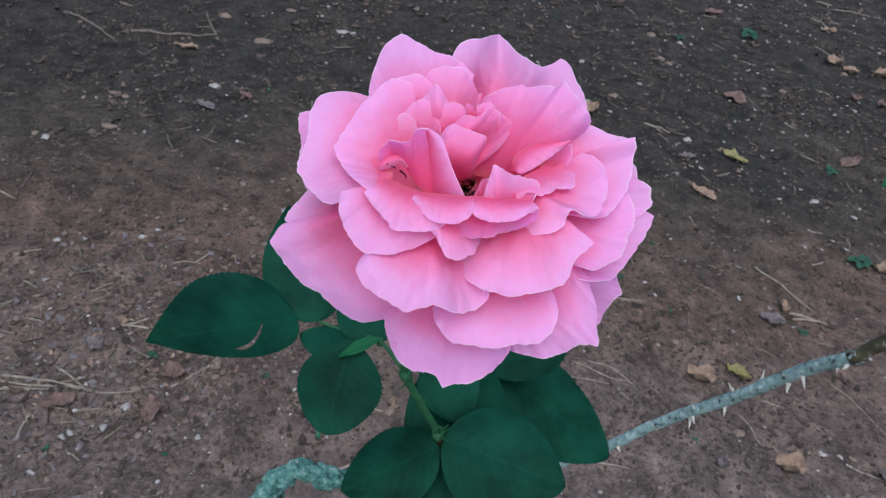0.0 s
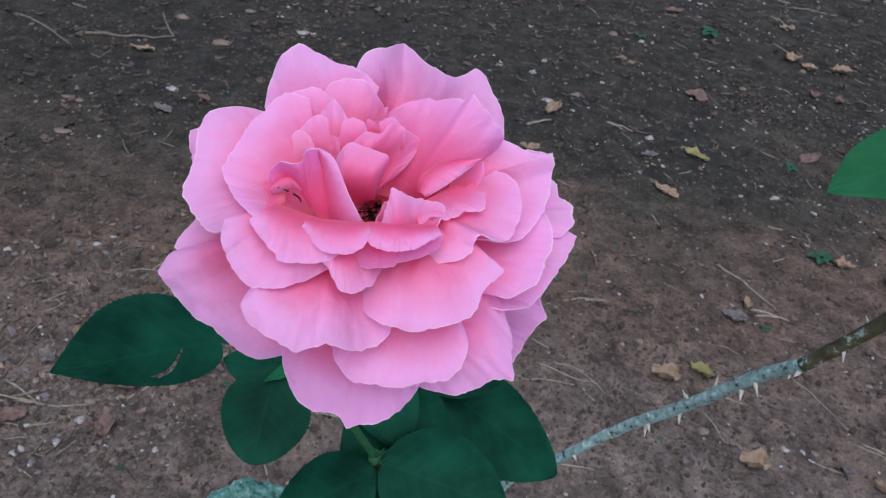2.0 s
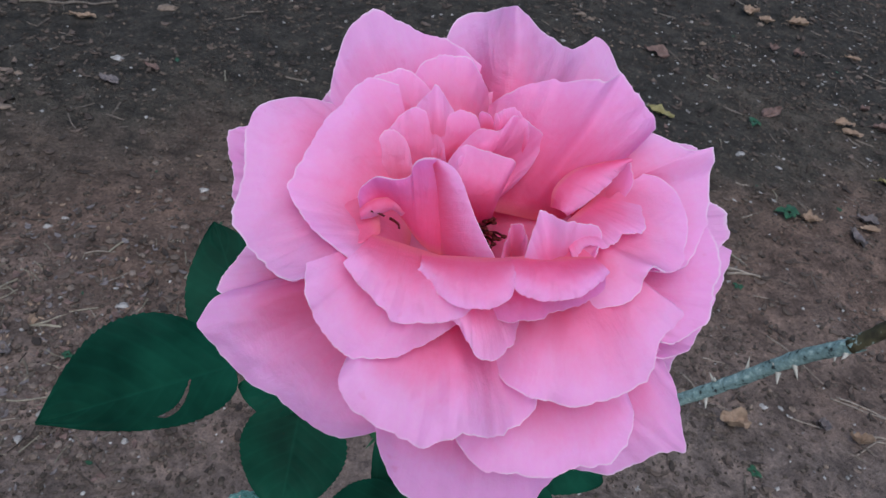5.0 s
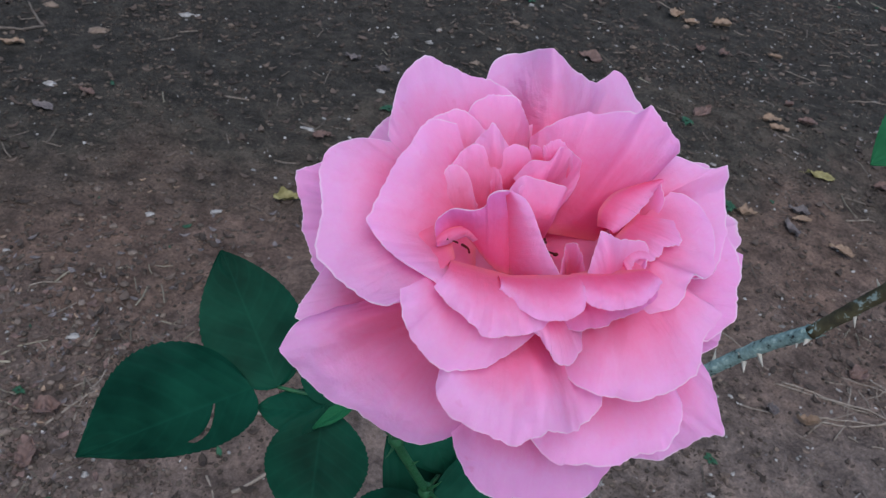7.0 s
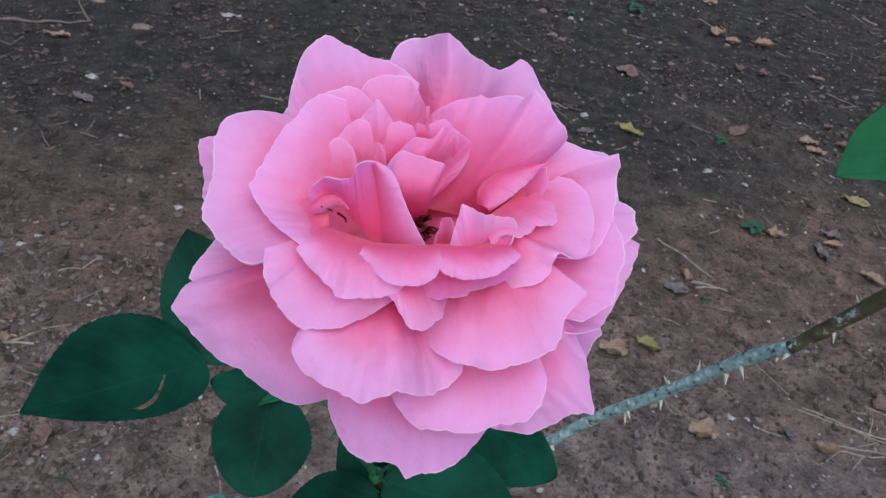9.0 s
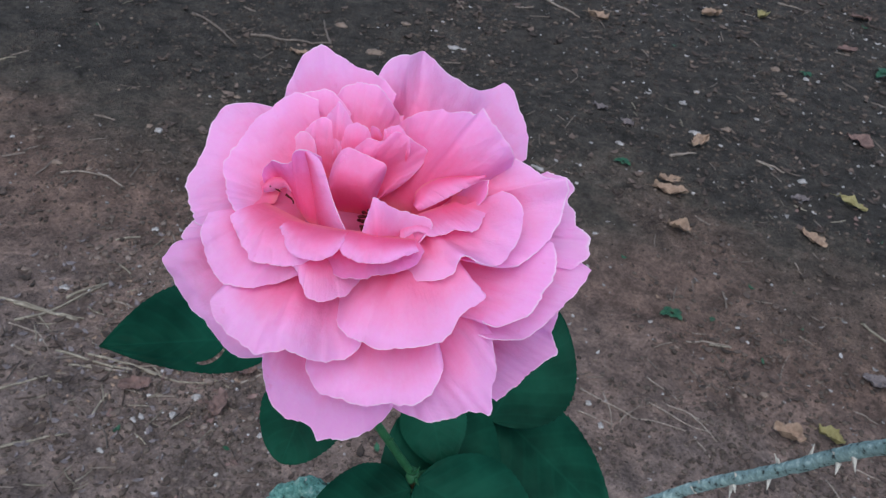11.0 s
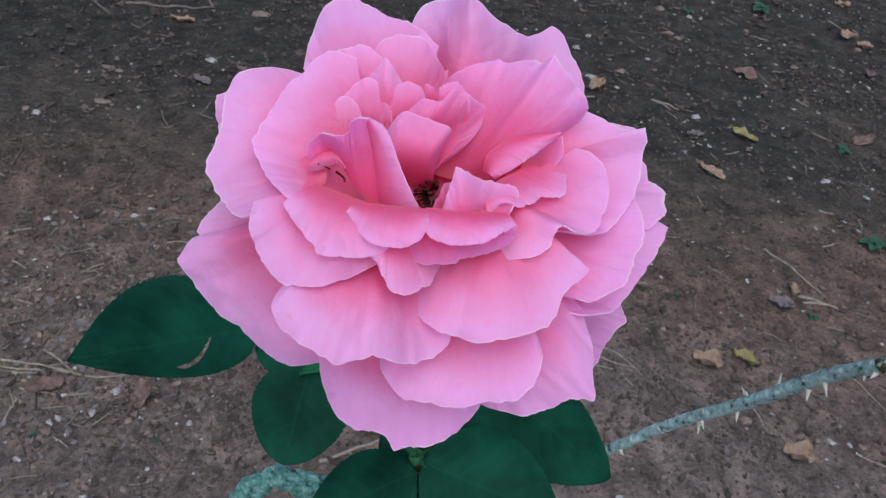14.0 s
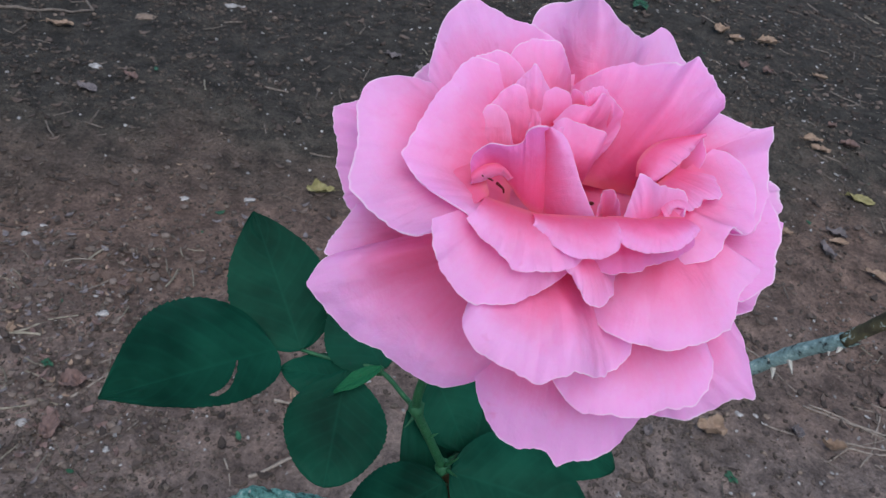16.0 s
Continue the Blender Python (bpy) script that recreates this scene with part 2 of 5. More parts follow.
TWIG_PALE = mottled("pale_twig", [(0.3, (0.16, 0.13, 0.105)), (0.7, (0.34, 0.285, 0.24))], 120, 0.85, random_tint=0.3)
DEAD_TAN = mottled("dead_leaf_tan", [(0.3, (0.16, 0.105, 0.075)), (0.7, (0.34, 0.24, 0.17))], 70, 0.75, random_tint=0.2)
DEAD_PINK = mottled("dead_leaf_rusty", [(0.3, (0.085, 0.055, 0.048)), (0.7, (0.19, 0.120, 0.104))], 70, 0.75, random_tint=0.25)
DEAD_GREY = mottled("dead_leaf_grey", [(0.3, (0.085, 0.072, 0.072)), (0.7, (0.17, 0.145, 0.145))], 70, 0.7, random_tint=0.2)
YELLOW = mottled("yellow_leaf", [(0.3, (0.16, 0.14, 0.05)), (0.7, (0.29, 0.255, 0.12))], 60, 0.6)
WEED = mottled("weed_green", [(0.3, (0.010, 0.050, 0.026)), (0.7, (0.022, 0.095, 0.045))], 80, 0.5, random_tint=0.3)
LITTER = mottled("leaf_crumbs", [(0.35, (0.042, 0.030, 0.025)), (0.55, (0.075, 0.055, 0.045)), (0.7, (0.125, 0.092, 0.074))], 9, 0.8, random_tint=0.55)


# ---------------------------------------------------------------- mesh helpers
def link(name, bm, mat, parent=None, label=""):
    me = bpy.data.meshes.new(name)
    bm.to_mesh(me)
    bm.free()
    for p in me.polygons:
        p.use_smooth = True
    me.materials.append(mat)
    ob = new(name, me)
    ob.parent = parent
    if label:
        ob["label"] = label
    return ob


def part(name, bm, mat, parent, label=""):
    return link(name, bm, mat, parent, label)


def sheet(point, nu, nv, thick):
    """A thin closed shell: point(s, v) for s in -1..1 and v in 0..1, with UVs (s, v)."""
    g = np.array([[point(-1 + 2 * i / nu, j / nv) for i in range(nu + 1)] for j in range(nv + 1)], dtype=float)
    du, dv = np.gradient(g, axis=1), np.gradient(g, axis=0)
    nrm = np.cross(du, dv)
    nrm /= np.maximum(np.linalg.norm(nrm, axis=2, keepdims=True), 1e-12)
    back = g - nrm * thick
    bm = bmesh.new()
    uvl = bm.loops.layers.uv.new("UVMap")
    fr = [[bm.verts.new(c) for c in row] for row in g]
    bk = [[bm.verts.new(c) for c in row] for row in back]

    def quad(vs, uvs):
        f = bm.faces.new(vs)
        for lp, c in zip(f.loops, uvs):
            lp[uvl].uv = c

    def t(i, j):
        return (i / nu, j / nv)

    for j in range(nv):
        for i in range(nu):
            k = ((i, j), (i + 1, j), (i + 1, j + 1), (i, j + 1))
            quad([fr[b][a] for a, b in k], [t(a, b) for a, b in k])
            quad([bk[b][a] for a, b in reversed(k)], [t(a, b) for a, b in reversed(k)])
    ring = [(i, 0) for i in range(nu)] + [(nu, j) for j in range(nv)] + [(i, nv) for i in range(nu, 0, -1)] + [(0, j) for j in range(nv, 0, -1)]
    for a, b in zip(ring, ring[1:] + ring[:1]):
        quad([fr[a[1]][a[0]], bk[a[1]][a[0]], bk[b[1]][b[0]], fr[b[1]][b[0]]], [t(*a), t(*a), t(*b), t(*b)])
        for side in (fr, bk):
            bm.edges.get((side[a[1]][a[0]], side[b[1]][b[0]])).smooth = False
    return bm


def spline(pts, k):
    """Points of a smooth curve through pts, k steps a stretch."""
    p = [Vector(q) for q in pts]
    p = [2 * p[0] - p[1], *p, 2 * p[-1] - p[-2]]
    out = []
    for a, b, c, d in zip(p, p[1:], p[2:], p[3:]):
        for i in range(k):
            t = i / k
            out.append(0.5 * (2 * b + (c - a) * t + (2 * a - 5 * b + 4 * c - d) * t * t + (3 * b - a - 3 * c + d) * t ** 3))
    out.append(p[-2])
    return out


def tube(bm, pts, radii, sides=10, rough=0.0, ragged=0.0):
    """A tapered round rod along pts added to bm."""
    n, rings, ref = len(pts), [], Vector((0.31, 0.2, 0.93))
    for i, p in enumerate(pts):
        d = (pts[min(i + 1, n - 1)] - pts[max(i - 1, 0)]).normalized()
        x = d.cross(ref).normalized()
        y = d.cross(x)
        r = radii[0] + (radii[1] - radii[0]) * i / max(n - 1, 1) if isinstance(radii, tuple) else radii
        ring = []
        for k in range(sides):
            a = 2 * math.pi * k / sides
            q = p + (x * math.cos(a) + y * math.sin(a)) * r
            q = q + (q - p) * rough * (noise.noise(q * (0.6 / max(r, 1e-6))) + 0.7 * noise.noise(q * (1.7 / max(r, 1e-6))))
            if i == n - 1 and ragged:
                q = q + d * r * ragged * noise.noise(Vector((k * 0.9, r * 999, 0)))
            ring.append(bm.verts.new(q))
        rings.append(ring)
    for a, b in zip(rings, rings[1:]):
        for k in range(sides):
            bm.faces.new((a[k], a[(k + 1) % sides], b[(k + 1) % sides], b[k]))
    bm.faces.new(list(reversed(rings[0])))
    bm.faces.new(rings[-1])
    return bm


# ---------------------------------------------------------------- ground
def spaced(lo, hi, step, far, growth=1.35):
    a = list(np.arange(lo, hi + 1e-6, step))
    g, s = [], step
    while (g[-1] if g else 0) < far:
        s *= growth
        g.append((g[-1] if g else 0) + s)
    return [lo - v for v in reversed(g)] + a + [hi + v for v in g]


def height(x, y):
    q = Vector((x, y, 0))
    fade = 1.0 / (1.0 + max(0.0, math.hypot(x, y - 2) - 5) * 0.3)
    return fade * (0.020 * noise.noise(q * 1.3) + 0.010 * noise.noise(q * 4.1) + 0.007 * noise.noise(q * 11.0) + 0.005 * noise.noise(q * 29.0))


def ground():
    xs, ys = spaced(-2.6, 3.4, 0.025, 1500), spaced(0.2, 5.4, 0.025, 1500)
    verts = [(x, y, height(x, y)) for y in ys for x in xs]
    w = len(xs)
    faces = [(j * w + i, j * w + i + 1, (j + 1) * w + i + 1, (j + 1) * w + i) for j in range(len(ys) - 1) for i in range(w - 1)]
    me = bpy.data.meshes.new("ground")
    me.from_pydata(verts, [], faces)
    for p in me.polygons:
        p.use_smooth = True
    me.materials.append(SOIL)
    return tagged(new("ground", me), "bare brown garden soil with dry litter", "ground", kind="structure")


ground()

# ---------------------------------------------------------------- the rose
# The plant is shaped in millimetres in axes that lean as the bloom does, whose origin is the foot of the stem.
LOW = VIEW @ (Vector((5.5, 412.0, -129.9)) * 0.001)
FOOT = VIEW.inverted() @ Vector((LOW.x + 0.02, LOW.y + 0.05, 0.0))
rose_plant = tagged(new("rose_plant"), "pink rose bush with one wide open bloom and dark green leaves", "rose plant")
rose_plant.matrix_world = VIEW @ Matrix.Translation(FOOT)


def at(p):
    """A place of the plant, from millimetres to its own axes."""
    return Vector(p) * 0.001 - FOOT


bloom_bm = bmesh.new()
HEART = at((6.4, 222.0, 15.0))
tube(bloom_bm, spline([at((6.8, 232.0, 14.5)), at((5.2, 240.0, 13.7)), at((3.9, 250.0, 12.1)), at((2.9, 258.0, 10.2))], 4), (0.009, 0.003), 14, 0.1)
bloom = part("bloom", bloom_bm, STEM, rose_plant, "wide open pink rose bloom with crumpled heart")
counter = [0]
PETAL = petal_material("petal_pink", [(0.10, (0.97, 0.37, 0.48)), (0.26, (0.97, 0.30, 0.53)), (0.54, (0.97, 0.375, 0.66)), (0.94, (0.96, 0.57, 0.88))], HEART)
# deeper pink copy for folded and inner petals, with the hollows' shade in its colour
PETAL_SHADED = petal_material("petal_shaded_pink", [(0.14, (0.96, 0.40, 0.33)), (0.28, (0.95, 0.22, 0.38)), (0.60, (0.94, 0.28, 0.56)), (0.95, (0.86, 0.35, 0.72))], HEART)


def rim_curve(rim):
    """A smooth curve through the rim's points, broken into a sharp corner at those with a fourth number."""
    out, piece = [], []
    for p in rim:
        piece.append(at(p[:3]))
        if len(p) == 4:
            out += spline(piece, 12)[:-1]
            piece = piece[-1:]
    return out + spline(piece, 12)


def petal(rim, fold=0.6, dip=2.0, roll=0.15, ruffle=2.3, base=None, deep=0.0, width=0.12, jag=0.62, mat=None, foot=None, swell=0.0, pleat=0.55):
    """One petal: a rim drawn as a smooth curve through a few control points, and a claw in the heart of the bloom.
    fold: how far out the petal bends over; dip: how much deeper that bend lies than the rim (minus: the rim turns down over it)."""
    counter[0] += 1
    seed = counter[0] * 7.31
    curve, calm = rim_curve(rim), rim_curve([p[:3] for p in rim])
    run = [0.0]
    for a, c in zip(curve, curve[1:]):
        run.append(run[-1] + (c - a).length)
    # below the rim its corners and waves are smoothed away
    for _ in range(60):
        calm = [calm[0]] + [(a + b * 2 + c) / 4 for a, b, c in zip(calm, calm[1:], calm[2:])] + [calm[-1]]
    chord = (curve[-1] - curve[0]) / 2
    # small petals are waved less
    size = min(1.0, run[-1] / 0.055)
    ruffle, pleat, jag = ruffle * size, pleat * size, jag * (0.5 + 0.5 * size)
    middle = curve[len(curve) // 2]
    claw = at(base) if base else HEART + Vector((0, deep * 0.001, 0))
    axis = (middle - claw).normalized()

    low = spline([at(p) for p in foot], 12) if foot else None

    def along(s, v):
        d = (s + 1) / 2 * run[-1]
        k = min(max(int(np.searchsorted(run, d)) - 1, 0), len(curve) - 2)
        f = (d - run[k]) / max(run[k + 1] - run[k], 1e-9)
        return calm[k].lerp(calm[k + 1], f).lerp(curve[k].lerp(curve[k + 1], f), max(0.0, (v - 0.68) / 0.32) ** 1.6)

    def place(s, v):
        edge = along(s, v) + axis * 0.001 * jag * (1.6 * noise.noise(Vector((s * 3.1, seed, 7))) + noise.noise(Vector((s * 6, seed, 0))) + 0.8 * noise.noise(Vector((s * 17, seed, 3))) + 0.25 * noise.noise(Vector((s * 41, seed, 5))))
        root = claw + chord * (width * s)
        if low:
            k = (s + 1) / 2 * (len(low) - 1)
            i = min(int(k), len(low) - 2)
            root = low[i].lerp(low[i + 1], k - i)
        k = 0.6
        crest = root.lerp(edge, fold)
        ctrl = (crest - root * (1 - k) ** 2 - edge * k * k) / (2 * k * (1 - k))
        p = root * (1 - v) ** 2 + ctrl * (2 * v * (1 - v)) + edge * v * v
        drop = root.y - edge.y
        steep = 1.0 if low else math.log(max(dip, 0.25) * 0.001 / max(abs(drop), 0.002)) / math.log(1 - k)
        p.y = edge.y + drop * (1 - v) ** max(steep, 1.0) - swell * 0.001 * math.sin(math.pi * v)
        e = max(0.0, (v - 0.8) / 0.2)
        p.y += roll * 0.001 * e * e
        w = ruffle * 0.001 * v * (1.2 - v) * 2
        p.y -= w * (noise.noise(Vector((s * 1.6, v * 1.5, seed))) + 0.5 * noise.noise(Vector((s * 3.7, v * 3.0, seed + 5))) + 0.2 * noise.noise(Vector((s * 9, v * 7.0, seed + 9))))
        p.y -= 0.0013 * size * v ** 5 * (noise.noise(Vector((s * 4.3, seed, 21))) + 0.6 * noise.noise(Vector((s * 9.5, seed, 23)))) * min(1.0, ruffle)
        # soft pleats that run from the claw to the rim
        p.y -= 0.0011 * pleat * v * abs(noise.noise(Vector((s * 3.4 + 0.5 * noise.noise(Vector((s, v * 2, seed))), v * 0.9, seed + 13))))
        return p

    return part("petal", sheet(place, 68, 30, 0.0003), mat or PETAL, bloom)


# outer petals
petal([(-13.3, 230.0, 51.5), (-14.4, 231.0, 50.0), (-18.6, 234.0, 48.0), (-22.1, 235.0, 44.3), (-25.7, 235.0, 39.4)], dip=0, deep=18)
petal([(-20.1, 217.0, 42.1), (-18.8, 216.0, 47.2), (-16.5, 216.0, 53.0), (-11.5, 215.0, 57.7), (-6.9, 215.0, 55.7), (-1.8, 215.0, 52.7), (2.4, 216.0, 51.9), (8.2, 217.0, 47.4)], dip=0.5, base=(-4.0, 212.0, 27.0), width=0.55, pleat=0.15)
petal([(1.6, 221.0, 51.0), (4.9, 222.0, 56.8), (9.9, 220.0, 57.7), (14.9, 212.5, 56.6, 1), (20.3, 216.0, 52.6), (28.0, 224.0, 51.0), (32.7, 226.0, 53.0, 1), (34.6, 226.0, 52.5, 1), (38.6, 226.0, 45.4), (40.1, 226.0, 40.8), (40.4, 226.0, 35.0)], dip=0.5, base=(16.0, 214.0, 28.0), width=0.5, pleat=0.12)
petal([(45.8, 221.0, 31.6), (50.8, 221.0, 30.3), (52.6, 222.0, 28.0), (51.5, 222.0, 25.3), (53.3, 222.0, 22.1), (53.8, 222.0, 19.3), (53.0, 222.0, 16.3)], base=(30.0, 218.0, 20.1), width=0.4, dip=0.5)
petal([(37.7, 214.0, 33.5), (43.3, 212.0, 30.5), (46.6, 212.0, 29.0), (51.2, 212.0, 29.6, 1), (51.3, 213.0, 25.8), (49.4, 212.5, 19.2), (46.4, 209.0, 13.4), (42.6, 205.0, 9.1), (37.6, 201.0, 7.8), (32.1, 198.0, 8.5)], base=(24.0, 204.0, 17.0), width=0.6, dip=0.5, pleat=0.15)
petal([(49.3, 222.0, 21.2), (54.7, 222.0, 18.9), (57.9, 222.0, 16.2, 1), (57.0, 221.0, 12.3), (53.5, 220.0, 8.7)], deep=4, dip=1)
petal([(54.0, 222.0, 11.7), (58.3, 222.0, 9.2, 1), (55.9, 220.0, 4.2), (51.0, 216.0, -1.4), (45.6, 212.0, -7.0), (38.8, 206.0, -8.2), (33.8, 204.0, -7.3)], dip=1, fold=0.7, base=(24.0, 203.5, 3.0), width=0.7, pleat=0.2)
petal([(44.3, 209.5, 13.1), (48.1, 210.0, 14.5), (49.6, 209.0, 9.0), (46.4, 206.0, 0.1), (39.4, 203.0, -5.0), (34.9, 202.0, -4.4)], base=(21.0, 196.5, 7.0), width=1.0, dip=1)
petal([(50.0, 228.0, 4.0), (51.3, 231.0, -2.0), (51.0, 234.0, -8.5), (52.9, 236.0, -12.9, 1), (48.7, 232.0, -15.3), (44.9, 226.0, -18.7), (39.5, 214.0, -23.0)], base=(24.0, 212.0, -2.0), width=0.8, dip=1)
petal([(37.2, 207.0, -7.1), (38.8, 204.0, -14.2), (38.5, 202.0, -19.0), (38.8, 201.0, -23.7, 1), (34.7, 201.0, -24.1), (30.7, 202.0, -26.1), (27.1, 202.0, -27.2), (21.5, 203.0, -27.2), (16.6, 204.0, -25.6)], base=(18.0, 199.0, -2.0), width=0.8, dip=1.5)
petal([(-15.1, 207.0, -16.7), (-14.5, 206.0, -21.6), (-11.4, 205.0, -28.6), (-5.6, 205.0, -31.5), (-2.0, 205.0, -33.1), (0.0, 205.0, -35.3, 1), (5.2, 204.0, -33.8), (10.9, 204.0, -32.1), (15.2, 204.0, -28.5), (17.3, 204.0, -24.2)], base=(2.0, 200.0, -6.0), width=0.8, dip=1.5)
petal([(-2.5, 200.0, -14.6), (-1.2, 197.0, -19.2), (2.2, 196.0, -22.3), (10.4, 194.0, -23.7), (15.8, 194.0, -23.4), (21.9, 194.0, -22.6), (25.8, 195.0, -20.4), (27.8, 196.0, -16.4), (27.4, 197.0, -12.3), (25.7, 199.0, -9.4)], base=(14.0, 198.5, -3.0), width=0.7, dip=1.5)
petal([(-34.9, 217.0, 8.5), (-42.1, 215.0, 6.8), (-46.5, 214.5, 1.7, 1), (-43.0, 215.5, -2.9), (-38.6, 215.0, -8.0), (-34.6, 213.5, -10.6), (-32.6, 213.0, -11.4), (-28.2, 211.0, -15.2), (-23.7, 208.5, -18.1), (-19.6, 208.0, -18.7), (-13.6, 206.5, -17.2), (-7.8, 205.0, -14.2)], dip=0.5, fold=0.65, base=(-13.0, 194.5, 6.0), width=0.5, swell=4.4, ruffle=2.8)
counter[0] += 1  # another set of waves
petal([(-36.0, 219.0, 17.1), (-39.5, 217.0, 12.4), (-42.5, 216.0, 8.5), (-40.4, 216.0, 6.7), (-32.5, 216.0, 6.8)], dip=1, base=(-22.0, 217.0, 11.0), width=0.6)
petal([(-32.5, 221.5, 38.7), (-39.1, 219.5, 37.1, 1), (-39.4, 219.5, 33.3), (-38.8, 220.0, 28.8), (-38.9, 220.0, 24.1), (-37.9, 219.5, 17.9), (-36.1, 219.5, 14.1)], dip=0, base=(-22.0, 212.0, 26.0), width=0.6)
petal([(-19.6, 216.0, 40.8), (-26.1, 214.0, 41.9), (-31.9, 212.0, 40.5), (-34.7, 211.0, 36.8), (-35.1, 209.0, 29.5), (-36.7, 206.0, 21.9), (-34.4, 201.0, 15.7), (-28.3, 193.0, 11.0), (-24.9, 190.5, 11.0), (-22.3, 191.0, 12.9)], base=(-12.0, 203.5, 24.0), width=0.5, dip=0.5)
# middle petals
petal([(9.3, 216.0, 39.3), (12.9, 213.0, 41.3), (20.1, 210.5, 42.7), (25.5, 209.0, 42.0), (28.6, 206.5, 40.9, 1), (30.6, 203.5, 42.2, 1), (34.0, 205.0, 38.0), (38.2, 207.5, 33.9), (37.9, 213.0, 31.3)], base=(12.7, 215.0, 18.6), width=0.6, dip=1, pleat=0.08, ruffle=1.2)
petal([(-6.6, 211.2, 41.8), (-2.9, 210.2, 46.5), (2.4, 210.2, 48.1), (5.6, 210.2, 46.7), (8.4, 214.2, 43.7), (10.1, 218.2, 39.7)], base=(2.4, 213.0, 30.8), width=0.6, dip=1)
petal([(-7.8, 206.5, 42.2), (-12.8, 204.5, 43.3), (-16.6, 203.7, 40.2), (-21.7, 202.9, 34.4), (-26.1, 202.1, 27.1), (-27.1, 201.4, 24.7), (-24.1, 197.5, 19.5), (-19.1, 188.9, 14.7), (-15.8, 188.9, 12.1)], base=(-6.5, 207.0, 19.0), width=0.45, dip=1)
petal([(-17.1, 209.1, 33.2), (-17.3, 208.1, 38.5), (-14.0, 208.1, 43.1), (-9.4, 209.1, 45.0), (-4.6, 209.1, 44.3), (-0.6, 210.1, 40.0)], base=(-7.2, 210.0, 29.7), width=0.6, dip=1, jag=0.5)
petal([(-23.9, 188.9, 13.4), (-24.2, 186.9, 8.7), (-22.7, 187.2, 3.9), (-18.9, 187.0, 0.1), (-16.5, 186.0, -1.0), (-12.0, 186.0, -1.0), (-5.8, 187.0, 0.7), (0.1, 189.0, 3.8)], base=(-8.8, 194.5, 13.2), width=0.5, dip=1)
petal([(-18.4, 188.7, -1.2), (-20.0, 185.7, -5.1), (-18.1, 184.7, -8.3), (-12.1, 183.7, -12.3), (-8.9, 183.7, -14.6, 1), (-5.0, 182.5, -13.4), (-1.8, 182.1, -12.9), (2.1, 186.2, -14.5), (6.8, 191.3, -14.9), (10.5, 191.8, -12.0), (11.2, 193.8, -8.0)], base=(-2.6, 196.5, 4.3), width=0.6, dip=1.5)
petal([(3.8, 196.3, -0.5), (4.9, 192.3, -5.9), (8.1, 189.0, -8.5), (12.7, 188.0, -10.7), (17.2, 186.9, -11.1), (23.2, 187.9, -9.6), (28.8, 189.9, -8.2), (31.0, 190.9, -4.6), (35.2, 191.9, -0.1, 1), (36.0, 191.9, 1.7), (31.0, 195.3, 5.6)], base=(19.0, 196.0, 9.2), width=0.6, dip=1.5)
petal([(10.3, 194.2, 2.9), (18.4, 192.2, 3.0), (24.4, 192.2, 3.9), (29.0, 193.2, 5.5), (31.2, 192.2, 9.1), (34.6, 195.9, 7.8), (37.9, 199.5, 8.6), (41.2, 203.5, 14.5), (41.3, 206.5, 20.4), (39.2, 208.5, 23.8), (36.2, 209.5, 24.9)], base=(20.8, 199.0, 15.1), width=0.35, dip=1.2, jag=0.5)
petal([(0.1, 190.0, 6.1), (4.8, 188.0, 2.8), (8.7, 188.0, 2.6), (14.0, 188.0, 3.8), (20.6, 188.0, 5.9), (22.8, 190.0, 9.5)], base=(11.0, 193.0, 12.3), width=0.7, dip=0.6, mat=PETAL_SHADED)
# inner petals that fold over
petal([(-18.2, 188.0, 13.3), (-16.8, 186.0, 10.3), (-14.1, 184.0, 7.6), (-11.8, 183.0, 4.4, 1), (-6.3, 183.0, 4.0), (-2.1, 184.0, 4.5), (1.4, 186.0, 6.0)], base=(-7.9, 195.0, 14.6), width=0.6, dip=0.5, jag=0.6, pleat=0.6)
petal([(-6.0, 184.5, 4.3), (-2.6, 184.5, 4.3), (-0.8, 184.0, 1.7), (0.4, 184.0, -1.4), (2.9, 184.8, -2.6), (5.4, 187.5, -1.9), (7.5, 191.0, -0.3), (9.0, 194.0, 2.8), (9.0, 195.0, 6.0)], base=(2.0, 193.0, 8.5), width=0.8, dip=0.3, ruffle=1.0, pleat=0.5)
petal([(-7.1, 187.0, 11.7), (-3.7, 183.0, 7.2), (0.8, 182.0, 5.6), (4.0, 182.0, 6.1), (6.2, 183.0, 7.8), (7.0, 185.0, 10.3)], base=(0.4, 190.0, 12.7), width=0.95, dip=0.5, jag=0.5)
petal([(5.5, 186.0, 10.6), (7.0, 184.0, 7.9), (10.4, 183.0, 6.3), (15.6, 183.0, 6.4), (18.9, 184.0, 7.8), (22.1, 187.0, 9.6)], base=(13.5, 190.0, 11.9), width=0.85, dip=0.5, jag=0.5)
petal([(22.1, 208.0, 19.7), (29.4, 208.0, 25.9), (33.2, 207.0, 27.3, 1), (32.7, 206.0, 22.6), (28.9, 205.0, 19.2)], base=(24.5, 210.0, 17.1), width=0.5, dip=1, ruffle=0.3, mat=PETAL_SHADED)
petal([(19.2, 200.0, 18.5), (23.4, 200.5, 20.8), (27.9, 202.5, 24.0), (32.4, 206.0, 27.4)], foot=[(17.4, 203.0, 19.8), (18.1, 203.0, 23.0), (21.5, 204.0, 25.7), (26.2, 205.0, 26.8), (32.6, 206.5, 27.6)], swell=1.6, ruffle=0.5)
